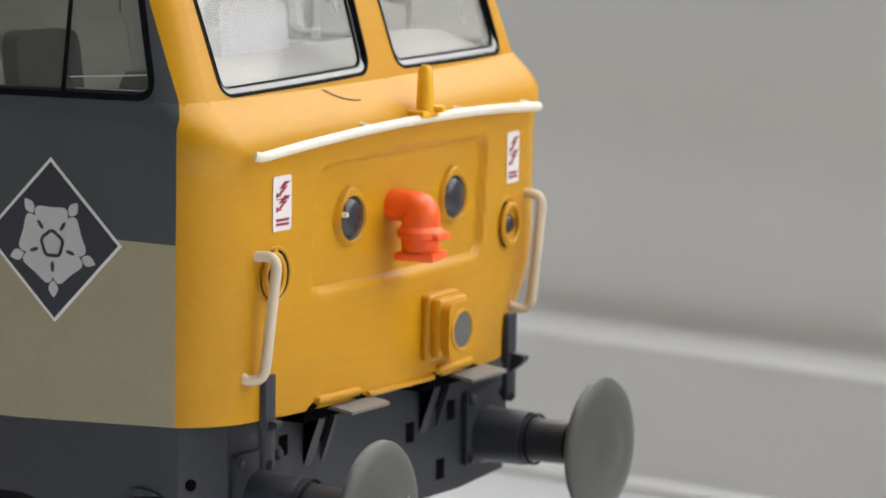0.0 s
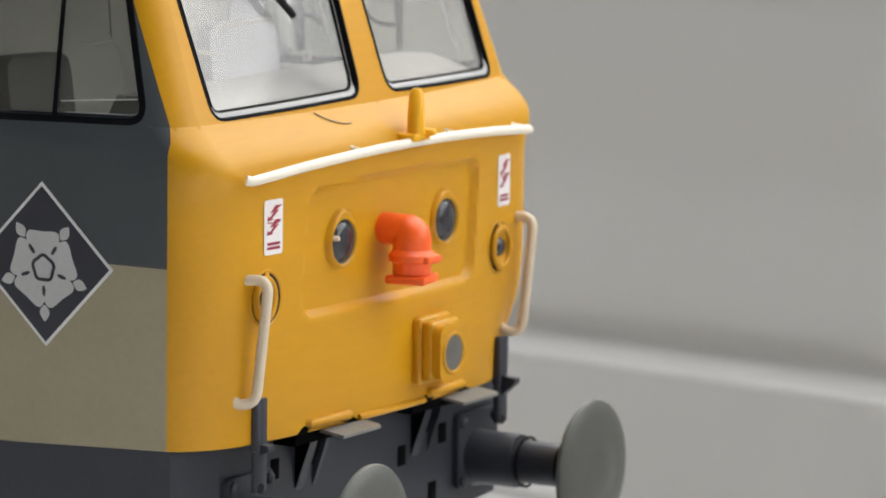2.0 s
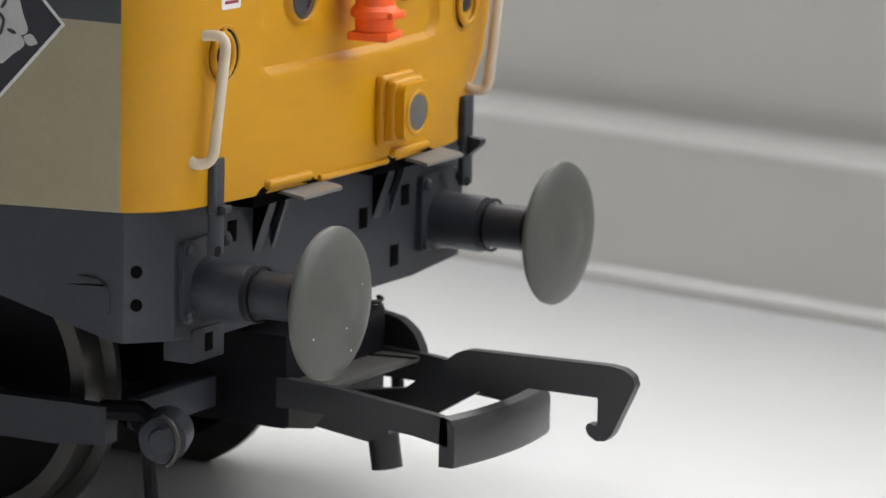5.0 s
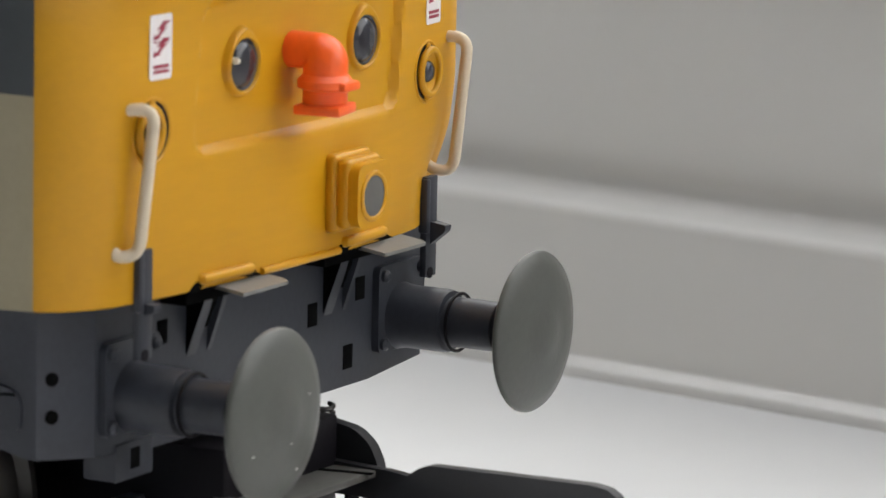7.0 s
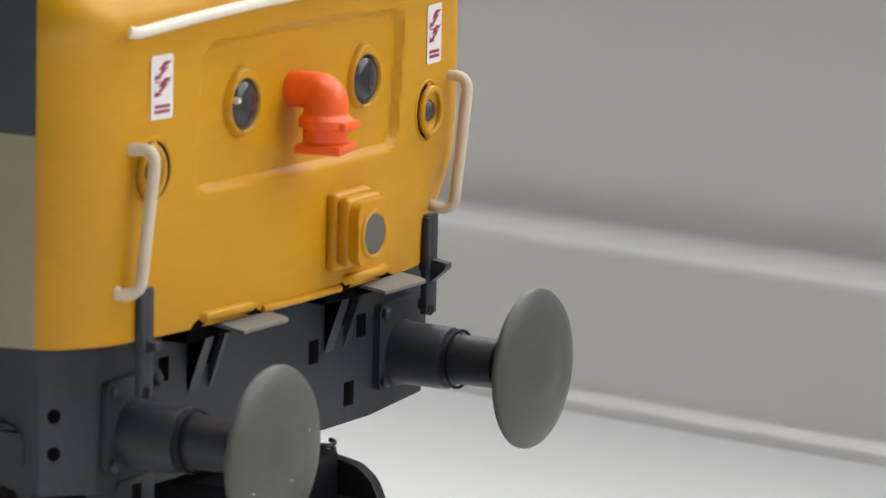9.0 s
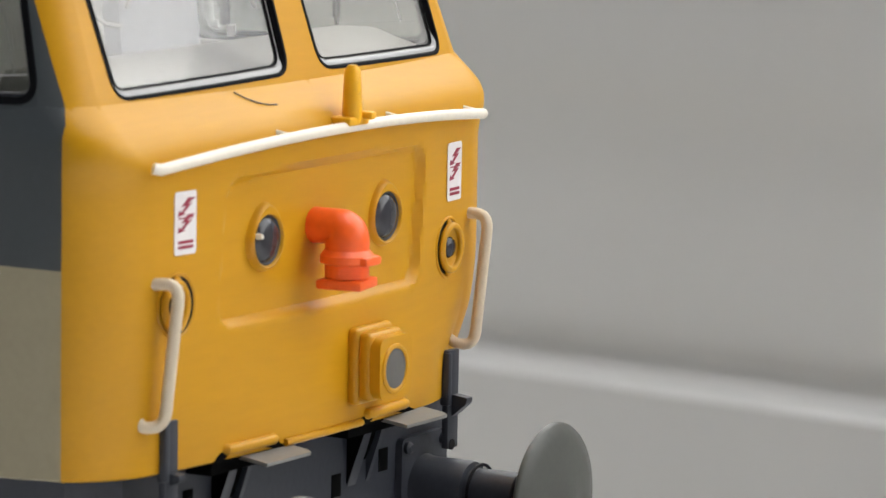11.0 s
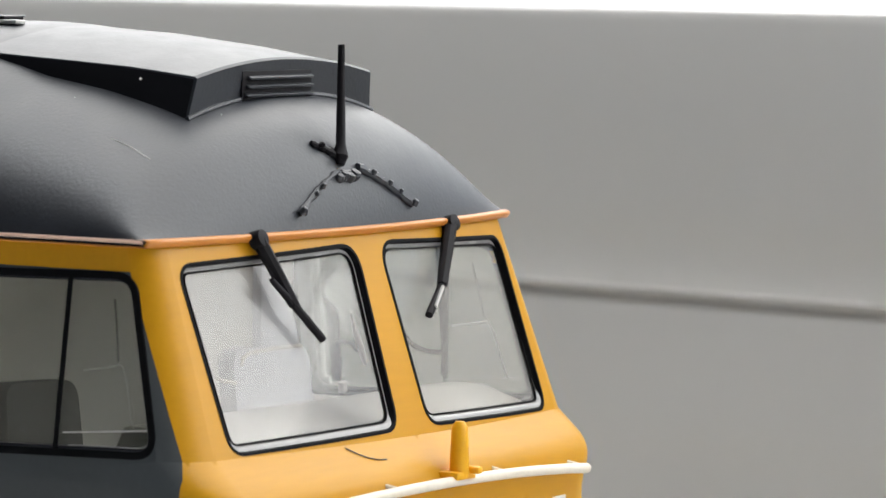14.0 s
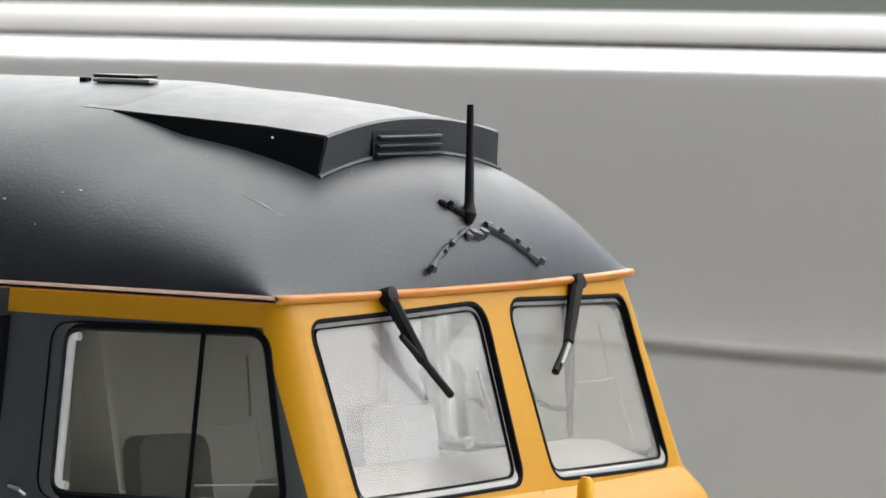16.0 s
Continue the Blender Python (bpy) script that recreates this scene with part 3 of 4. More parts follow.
for side in (-1, 1):
    on = lambda x, z, d, s=side: on_front(-s, x, z, d)
    screen = part("windscreen", pane(inset(SCREEN, 0.26), on, 0.28, 0.06), MILKY, loco, "clear windscreen in a black rubber seal", 30)
    screen.visible_shadow = False
    part("seal", join(band(SCREEN, on, -0.10, 0.05, 0.04, 0.34), strip([[on(*p, d) for p in inset(SCREEN, i)] for i, d in ((0.04, 0.0), (0.14, 0.2), (0.18, 0.34))], True)), GASKET, screen)
    part("rim_glint", lit_rim(SCREEN, on), EDGE_SHEEN, screen, "moulded lower edge of the glazing, its sheen painted pale")
    part("inner_line", band(inset(SCREEN, 0.34), on, 0.0, 0.05, -0.23, 0.34), GASKET, screen)
    on = lambda y, z, d, s=side: on_side(s, y, z, d)
    glazing = part("side_window", pane(inset(SIDE_WINDOW, 0.22), on, 0.3, 0.1), SMOKED, loco, "tinted cab side window in a black seal", 30)
    glazing.visible_shadow = False
    part("seal", join(band(SIDE_WINDOW, on, -0.12, 0.22, 0.05, 0.5), strip([[on(*p, d) for p in inset(SIDE_WINDOW, 0.2)] for d in (0.0, 0.5)], True)), GASKET, glazing)
    rear = sorted([p for p in inset(SIDE_WINDOW, 0.0) if p[0] > 15.6], key=lambda p: math.atan2(p[1] - 11.5, p[0] - 12))
    rear = [(p[0] + 0.45, p[1]) for p in rear]
    part("rear_rim", strip([[on_side(side, y - d, z, h) for y, z in rear] for d, h in ((0.0, -0.02), (0.08, -0.10), (0.35, -0.12), (0.66, -0.06), (0.72, 0.2))]), SIDE_RIM, glazing, "slate grey sunken window rim")
    part("rim_line", tube([on_side(side, y + 0.05, z, -0.02) for y, z in rear], 0.07, 6), GASKET, glazing)
    part("clear_edge", band(inset(SIDE_WINDOW, 0.24), on, -0.02, 0.08, -0.16, 0.4), FRAME, glazing)
    rim = inset(SIDE_WINDOW, 0.60)
    rim = sorted([p for p in rim if p[0] > 16.1], key=lambda p: math.atan2(p[1] - 11.5, p[0] - 12))
    # pale tube paints the glint on the glazing's rear edge
    part("rim_glint", tube([on_side(side, y, z, 0.05) for y, z in rim], 0.2, 10), EDGE_GLINT, glazing)
    part("window_bar", tube([on_side(side, 9.46, z, 0.05) for z in (7.9, 10, 12, 14, 15.4)], 0.12, 8), GASKET, glazing)
    rim = sorted([p for p in inset(SIDE_WINDOW, 0.34) if p[0] < 9.2 and p[1] < 13], key=lambda p: math.atan2(p[0] - 9.6, p[1] - 13.2))
    part("lit_edge", tube([on_side(side, y, z, 0.2) for y, z in rim], 0.05, 6), EDGE_SHEEN, glazing)
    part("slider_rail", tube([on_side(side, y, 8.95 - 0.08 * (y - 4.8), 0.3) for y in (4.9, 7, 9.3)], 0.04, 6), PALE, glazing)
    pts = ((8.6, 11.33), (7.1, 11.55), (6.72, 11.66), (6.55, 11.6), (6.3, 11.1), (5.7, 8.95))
    # pale lines paint the lit edges of the slider
    part("slider_edge_glint", tube([on_side(side, y, z, 0.45) for y, z in pts], 0.05, 6), EDGE_GLINT, glazing)
    part("slider_post_glint", tube([on_side(side, y, z, 0.45) for y, z in ((7.3, 14.5), (7.0, 13.0), (6.8, 11.8))], 0.05, 6), EDGE_SHEEN, glazing)

# ---- cab interior ----
PARTITION = material("partition_grey", (0.86, 0.78, 0.71), 0.5)
DESK = material("desk_warm_grey", (0.50, 0.475, 0.44), 0.5, vary=0.03, bump=0)
POST = material("post_grey", (0.03, 0.032, 0.03), 0.45)
DARK_SEAT = material("seat_dark_grey", (0.17, 0.165, 0.16), 0.5)
SEAT = material("seat_pale_lilac_grey", (0.66, 0.67, 0.77), 0.45, vary=0.02, bump=0)
interior = part("cab_interior", join(box(-15.2, 15.2, 17.6, 18.4, -7.0, 16.6, 0.1), box(-15.4, 15.4, 2.6, 17.6, -7.2, 2.0, 0.2)), CABIN, loco, "pale grey moulded cab interior")
part("control_desk", prism([(2.2, 2.0), (2.2, 8.1), (4.6, 8.8), (6.4, 8.75), (7.0, 7.6), (7.0, 2.0)], 27.6, lambda u, v, w: (-13.8 + w, u + 1.3, v)), DESK, interior, "warm grey moulded control desk")


def seat(x, y0, w):
    back = prism(corners([(-w, 3.5), (w, 3.5), (w - 0.1, 10.5), (0.1 - w, 10.7)], 1.0), 0.9, lambda u, v, w: (x + u, y0 + w + (v - 5) * 0.12, v))
    base = box(x - w, x + w, y0 - 2.8, y0 + 0.2, 2.8, 4.4, 0.4)
    return join(back, base)


for side in (-1, 1):
    x0, x1 = sorted((side * 14.9, side * 15.3))
    part("cab_lining", box(x0, x1, 4.6, 17.6, 1.9, 7.5, 0.1), CABIN, interior)
part("cab_ceiling", box(-14.2, 14.2, 7.0, 17.6, 16.35, 16.65, 0.1), CABIN, interior)
part("window_header", box(14.3, 14.7, 7.0, 17.6, 15.6, 16.4, 0.1), CABIN, interior)
part("cab_seat", seat(6.2, 12.4, 3.4), SEAT, interior)
part("cab_seat", moved(seat(-9.0, 15.0, 2.9), turn(0, 0, -0.7)), DARK_SEAT, interior, "dark grey cab seat")
for side in (-1,):
    part("cab_partition", prism([(17.6, 2.0), (13.8, 2.0), (14.75, 7.5), (16.1, 15.0), (17.6, 16.0)], 0.4, lambda u, v, w: (side * (14.4 - w), u, v)), PARTITION, interior)
part("bulkhead_door", prism([(11.2, 2.0), (11.2, 14.8), (12.0, 14.8), (14.6, 10.6), (14.6, 2.0)], 0.5, lambda u, v, w: (u, 16.9 + w, v)), SEAT, interior)
# white tube paints the highlight along the seat's top
part("seat_top_glint", tube([(2.9, 12.55, 10.0), (3.1, 12.6, 10.35), (3.7, 12.62, 10.55), (6.0, 12.62, 10.62), (8.2, 12.62, 10.6)], 0.09, 6), WHITE, interior)
part("seat_shell", tube([(0.5, 13.2, 10.3), (0.9, 13.0, 9.75), (1.6, 12.8, 9.35), (2.5, 12.6, 9.2)], 0.1, 6), WHITE, interior)
# white spot and streak painted for highlights on the far window's clear plastic
part("window_glint", tube([(10.85, 11.9, 8.7), (10.95, 11.9, 8.25)], 0.22, 8), WHITE, interior)
part("moulding_glint", tube([(11.7, 12.0, 12.0), (12.2, 12.0, 11.0), (12.7, 12.0, 10.1), (13.1, 12.0, 9.4)], [0.06, 0.14, 0.18, 0.1], 8), WHITE, interior)
part("grab_wire", tube([(10.2, 12.0, 10.6), (11.0, 12.0, 10.65), (11.8, 12.0, 10.5), (12.3, 12.0, 10.15)], 0.11, 8), BLACK, interior)
part("wheel_rim", tube([(6.9, 6.0, 11.6), (7.4, 6.0, 11.2), (8.0, 6.0, 10.93), (8.8, 6.0, 10.71), (9.6, 6.0, 10.58), (10.5, 6.0, 10.52)], 0.13, 8), BLACK, interior)
part("centre_post", box(10.6, 11.05, 6.0, 6.2, 9.4, 14.2, 0.06), POST, interior)
part("window_post", prism([(15.85, 12.4), (15.0, 11.7), (14.75, 8.2), (15.25, 8.2)], 0.2, lambda u, v, w: (15.2 + w, u, v)), BLACK, interior)

# ---- wipers ----
def wiper(pivot, elbow, start, tip):
    arm = part("wiper", join(tube([pivot, elbow], [0.36, 0.26], 8), moved(lathe([(0, 0.35), (0.4, 0.3), (0.45, -0.25), (0, -0.3)], 12), turn(*pivot, 70))), BLACK, loco, "black windscreen wiper")
    part("blade", tube([start, elbow, tip], [0.14, 0.2, 0.2], 8), BLACK, arm)


wiper((-8.7, 4.15, 16.95), (-7.5, 2.95, 14.0), (-8.75, 3.4, 15.2), (-6.05, 2.35, 12.4))
wiper((7.9, 4.15, 16.9), (5.3, 3.0, 14.2), (5.5, 3.05, 14.35), (3.55, 2.62, 12.92))
part("blade_arm", tube([(5.07, 2.8, 14.16), (3.97, 2.52, 13.29)], 0.09, 6), PALE, loco)

# ---- fittings on the cab front ----
def face(x, z, out=0.0):
    return (x, nose(x, z) - out, z)


rail_path = [face(x, 5.08 + 0.62 * (1 - (x / 14.0) ** 2), 0.55) for x in (-13.9 + 27.4 * i / 40 for i in range(41))]
rail_path = [face(-14.15, 5.16, 0.36)] + rail_path + [face(13.65, 5.1, 0.4)]
top_rail = part("long_handrail", tube(rail_path, 0.25, 12), CREAM, loco, "long cream wire handrail across the front")
for x in (-4.6, 4.8, 12.6):
    part("rail_bracket", tube([face(x, 5.8 - 0.003 * x * x, 0.55), face(x, 5.95 - 0.003 * x * x, -0.3)], 0.13, 8), CREAM, top_rail)

for side in (-1, 1):
    if side < 0:
        path = [face(-13.5, 0.15, -0.25), face(-13.15, 0.26, 1.0), face(-13.4, -5.98, 0.62), face(-13.95, -5.9, -0.02), face(-13.95, -5.6, -0.3)]
    else:
        path = [face(13.3, 0.45, -0.25), face(13.3, 0.48, 1.05), face(13.25, -5.85, 1.35), face(12.85, -5.65, 0.3), face(12.9, -5.4, -0.3)]
    path = rounded(path[:4], 0.75) + path[4:]
    part("handrail", tube(path, 0.27, 12), TAN, loco, "short tan wire handrail")


def warning_label(side):
    x0, x1, z0, z1 = (-12.25, -10.75, 1.24, 3.95) if side < 0 else (10.75, 12.25, 1.24, 3.95)
    at = lambda u, v, w: face(x0 + u * (x1 - x0), z0 + v * (z1 - z0), 0.02 + w)
    plate = part("warning_label", prism(corners([(0, 0), (1, 0), (1, 1), (0, 1)], 0.08, 3), 0.03, at), WHITE, loco, "white electric warning label with red flashes")
    bolt = [(0.60, 1.0), (0.26, 0.50), (0.50, 0.55), (0.24, 0.16), (0.14, 0.30), (0.08, -0.04), (0.48, 0.06), (0.36, 0.12), (0.80, 0.68), (0.56, 0.63), (0.96, 0.98)]
    for cv in (0.66, 0.40):
        part("red_flash", prism([(0.06 + 0.9 * u, cv - 0.03 + 0.27 * (v - 0.02)) for u, v in bolt], 0.02, lambda u, v, w: at(u, v, 0.035 + w)), RED, plate)
    for cv, h in ((0.175, 0.05), (0.095, 0.05), (0.57, 0.02)):
        part("text_bar", prism([(0.16, cv), (0.84, cv), (0.84, cv + h), (0.16, cv + h)], 0.02, lambda u, v, w: at(u, v, 0.035 + w)), RED, plate)


warning_label(-1)
warning_label(1)


def marker_light(side):
    x, z = side * 5.11, 1.18
    y = nose(x, z) + 0.40
    ring = []
    n = 48
    for r, out in ((1.42, -0.08), (1.34, 0.12), (1.28, 0.27), (1.21, 0.31), (1.14, 0.26), (1.11, -0.05)):
        row = []
        for i in range(n):
            a = 2 * math.pi * i / n
            stretch = 1 + 0.2 * max(0, math.sin(a)) ** 3 * (r > 1.18)
            row.append((x + r * math.cos(a), y - out, z + r * math.sin(a) * stretch))
        ring.append(row)
    lamp_part = part("marker_light", strip(ring, True), YELLOW, loco, "round marker light in a moulded yellow surround", 60)
    part("rim", facing(lathe([(1.13, -0.1), (1.13, 0.16), (1.07, 0.2), (1.02, 0.16), (1.02, -0.1)]), x, y, z), FRAME, lamp_part)
    part("reflector", facing(lathe([(0, -0.35), (0.5, -0.25), (1.03, 0.06)]), x, y, z), FRAME, lamp_part)
    part("lens", facing(lathe([(1.04, 0.08), (0.95, 0.22), (0.7, 0.36), (0.35, 0.44), (0, 0.46)]), x, y, z), LENS_DARK, lamp_part, "dark glossy lens")
    # cream blob paints the white glint at the lens's upper left
    if side < 0:
        part("lens_glint", facing(lathe([(0, 0.5), (0.11, 0.46), (0.15, 0.3), (0.14, 0.1), (0, 0.05)], 14), x - 0.86, y - 0.02, z + 0.25), CREAM, lamp_part)


LENS_DARK = material("dark_lens", (0.03, 0.03, 0.036), 0.1, bump=0)
marker_light(-1)
marker_light(1)


def tail_light(side):
    x, z = (-12.0 if side < 0 else 11.0), -0.9
    y = nose(x, z)
    n = 40

    def oval(rx, rz, out):
        return [(x + rx * math.cos(2 * math.pi * i / n), nose(x + rx * math.cos(2 * math.pi * i / n), z) - out, z + rz * math.sin(2 * math.pi * i / n)) for i in range(n)]

    shift = -0.22 if side < 0 else 0.0
    well = part("tail_light", strip([oval(1.34, 1.46, -0.02), oval(1.3, 1.42, 0.06), oval(1.24, 1.36, 0.07), oval(1.15, 1.26, 0.0)], True), YELLOW, loco, "small round tail light in an oval surround")
    part("dark_well", pane([(p[0], p[2]) for p in oval(1.2, 1.31, 0)], lambda u, v, w: (u, nose(u, v) + w, v), -0.012, 0.05), BLACK, well)
    part("bezel", tube([(x + shift + 0.88 * math.cos(a), y - 0.1 - 0.1 * (side > 0), z + 1.02 * math.sin(a)) for a in (2 * math.pi * i / 36 for i in range(36))], 0.17, 10, True), YELLOW, well)
    part("inner_dish", facing(lathe([(0.86, 0.16), (0.7, 0.05), (0.5, 0.02), (0, 0.02)], 32), x + shift, y - 0.03, z), YELLOW, well)
    part("lens", facing(lathe([(0.5, 0.03), (0.4, 0.16), (0.2, 0.22), (0, 0.24)], 24), x + shift, y - 0.04, z), LENS_DARK, well)
    for dz in (1.12, -1.12):
        part("screw", facing(lathe([(0.2, -0.1), (0.2, 0.08), (0.12, 0.12), (0, 0.12)], 12), x, nose(x, z), z + dz), YELLOW, well)


tail_light(-1)
tail_light(1)


def headlamp():
    x, z, y = 2.9, -5.15, -0.42
    base = part("headlamp", join(box(x - 1.5, x + 1.72, y - 0.5, y + 0.15, z - 1.82, z + 1.7, 0.28, 4)), YELLOW, loco, "square stepped yellow headlamp housing")
    part("housing", box(x - 1.4, x + 1.55, y - 1.1, y - 0.4, z - 1.6, z + 1.5, 0.28, 4), YELLOW, base)
    front = prism(corners([(-1.32, -1.4), (1.5, -1.4), (1.5, 1.42), (-1.32, 1.42)], 0.6, 6), 0.6, lambda u, v, w: (x + u, y - 0.95 - w, z - 0.12 + v))
    ob = part("lamp_front", front, YELLOW, base, "", 50)
    part("bezel", tube([(x + 1.02 * math.cos(a), y - 1.54, z - 0.18 + 1.02 * math.sin(a)) for a in (2 * math.pi * i / 40 for i in range(40))], 0.13, 8, True), YELLOW, base)
    part("lens", facing(lathe([(0.98, 0.0), (0.94, 0.06), (0.6, 0.12), (0, 0.14)], 40), x, y - 1.52, z - 0.18), LENS_GREY, base, "plain grey lens")


headlamp()


def connector():
    x, z = -1.0, 1.42
    y = nose(x, z) + 0.40
    pipe = rounded([(x, y + 0.2, z), (x, y - 1.7, z), (x, y - 1.7, z - 2.2)], 0.55, 8)
    hose = part("control_connector", tube(pipe, [0.80, 0.8, 0.82, 0.85, 0.88, 0.91, 0.94, 0.96, 0.98, 0.98, 0.98, 0.9], 20), ORANGE, loco, "bright orange moulded control connector")
    part("collar", join(moved(lathe([(0, 0.45), (0.98, 0.45), (1.2, 0.2), (1.2, -0.12), (0.75, -0.34), (0, -0.34)], 20), turn(x, y - 1.7, z - 1.4)),
                        box(x - 0.6, x + 0.8, y - 3.05, y - 1.7, z - 1.62, z - 1.2, 0.15)), ORANGE, hose)
    part("neck", moved(lathe([(0, 0.4), (0.7, 0.4), (0.58, 0.1), (0.58, -0.5), (0, -0.5)], 20), turn(x, y - 1.7, z - 1.98)), ORANGE, hose)
    part("foot", moved(box(-1.08, 1.08, -1.08, 1.08, -0.22, 0.22, 0.12), turn(x, y - 1.7, z - 2.45, 0, 0, 10)), ORANGE, hose)


connector()


def lamp_iron():
    x, y = 0.7, -0.85
    iron = part("lamp_bracket", join(tube([(x, y, 5.9), (x, y, 7.2), (x, y, 8.15), (x, y, 8.42)], [0.46, 0.42, 0.37, 0.2], 14)), BRACKET, loco, "bright yellow plastic lamp bracket")
    part("foot", join(box(x - 0.8, x + 0.9, y - 0.4, y + 0.75, 5.75, 6.15, 0.12), box(x + 0.3, x + 0.75, y - 0.85, y + 0.2, 6.0, 6.35, 0.12)), BRACKET, iron)


lamp_iron()
part("loose_fibre", tube([face(-6.0, 7.62, 0.05), face(-5.5, 7.35, 0.06), face(-4.9, 7.12, 0.05), face(-4.2, 6.98, 0.05), face(-3.6, 6.95, 0.04)], 0.026, 6), FRAME, loco, "fine dark fibre lying on the ledge")

# ---- plaque on the side ----
def plaque(side):
    cy, cz, h = 9.86, 0.58, 4.06
    s = -1 if side < 0 else 1
    at = lambda u, v, w: (s * (16.87 + w), cy + u + 0.035 * v, cz + v)
    diamond = lambda r: [(r, 0), (0, r), (-r, 0), (0, -r)]
    board = part("rose_plaque", prism(diamond(h), 0.03, at), BORDER, loco, "navy diamond plaque with a pale grey rose")
    part("field", prism(diamond(h - 0.22), 0.02, lambda u, v, w: at(u, v, 0.03 + w)), NAVY, board)
    petals = []
    for i in range(240):
        a = 2 * math.pi * i / 240
        k = abs((1.5 * i + 36) % 72 - 36)
        r = float(np.interp(k, (0, 8, 16, 23, 28, 32, 36), (1.80, 1.83, 1.91, 1.98, 1.96, 1.84, 1.62)))
        petals.append((r * math.sin(a), r * math.cos(a)))
    low = lambda u, v, w: at(u, v - 0.2, w)
    part("rose", prism(petals, 0.02, lambda u, v, w: low(u, v, 0.055 + w)), PALE, board)
    for i in range(5):
        a = radians(36 + 72 * i)
        d = Vector((math.sin(a), math.cos(a)))
        q = Vector((d.y, -d.x))
        leaf = [d * (1.80 + 0.84 * t) + q * (0.28 * math.sin(math.pi * t ** 0.9)) for t in (k / 8 for k in range(9))]
        leaf += [d * (1.80 + 0.84 * t) - q * (0.28 * math.sin(math.pi * t ** 0.9)) for t in (k / 8 for k in range(7, 0, -1))]
        part("leaf", prism([tuple(p) for p in leaf], 0.02, lambda u, v, w: low(u, v, 0.055 + w)), PALE, board)
        tick = [d * (1.12 + 0.27 * math.cos(t)) + q * 0.10 * math.sin(t) for t in (2 * math.pi * k / 12 for k in range(12))]
        part("tick", prism([tuple(p) for p in tick], 0.02, lambda u, v, w: low(u, v, 0.08 + w)), NAVY, board)
    ring = [((0.60 + 0.035 * math.cos(5 * t)) * math.sin(t), (0.60 + 0.035 * math.cos(5 * t)) * math.cos(t)) for t in (2 * math.pi * k / 50 for k in range(50))]
    part("rose_centre", tube([low(u, v, 0.075) for u, v in ring], 0.09, 6, True), NAVY, board)


plaque(-1)

# cab door line and handle
door = part("cab_door_edge", box(-16.3, -15.3, 20.2, 20.5, -7.5, 15.6, 0.05), BLACK, loco)
part("door_handle", join(tube([(-16.72, 18.4, 7.6), (-16.95, 18.5, 7.8), (-16.95, 19.1, 7.9), (-16.72, 19.2, 7.75)], 0.12, 8), facing(lathe([(0, 0.1), (0.1, 0.1)], 6), -16.7, 18.8, 7.7)), SILVER, loco)

# ---- underframe ----
def skirt():
    """The valance runs forward along the side and turns in to the buffer beam."""
    plan = [(-16.3, LENGTH - 1.5), (-16.3, 60), (-16.3, 30), (-16.3, 12), (-16.3, 6), (-16.3, 3.4), (-16.1, 2.95), (-13.95, 1.72), (-13.75, 1.62)]
    plan += [(-x, y) for x, y in plan[::-1]]

    def low(y):
        return -14.55 + 2.3 * smooth(1.5, 13, y)

    k = len(plan) // 2
    plan = plan[:k] + [(-9.0, 1.62), (0.0, 1.62), (9.0, 1.62)] + plan[k:]
    rows = [[(x, y, -8.1) for x, y in plan], [(x, y, low(y) - (0.38 if abs(x) < 9.5 else 0)) for x, y in plan],
            [(x * 0.97, y + 0.5, low(y)) for x, y in plan], [(x * 0.97, y + 0.5, -8.1) for x, y in plan]]
    return strip(rows)


skirt_part = part("valance", skirt(), FRAME, loco, "dark grey side skirt and buffer beam", 25)
for x, z, w, h in ((7.1, -13.6, 0.42, 0.55), (8.1, -10.6, 0.41, 0.53), (-8.6, -10.02, 0.41, 0.53), (3.9, -11.2, 0.41, 0.53)):
    part("slot", box(x - w, x + w, 1.585, 1.75, z - h, z + h, 0.02), SHADE_BLACK, skirt_part)
for z in (-11.06, -12.66):
    m = turn(-15.5, 2.62, z) @ turn(0, 0, 0, 90, 0, 0) @ turn(0, 0, 0, 0, -30, 0)
    part("bolt_hole", moved(lathe([(0.3, -0.1), (0.3, 0.07), (0, 0.07)], 18), m), SHADE_BLACK, skirt_part)
lug = corners([(3.5, -13.2), (3.5, -11.9), (3.9, -11.45), (5.3, -11.3), (6.0, -11.7), (6.0, -13.2)], 0.4, 5)
part("moulded_lug", prism(lug, 0.22, lambda u, v, w: (-16.28 - w, u, v)), FRAME, skirt_part)
part("lamp_block", join(box(-12.2, -9.3, 1.5, 3.2, -15.95, -14.3, 0.12)), FRAME, skirt_part)
part("slot", box(-11.15, -10.4, 1.485, 1.6, -15.5, -14.6, 0.02), SHADE_BLACK, skirt_part)


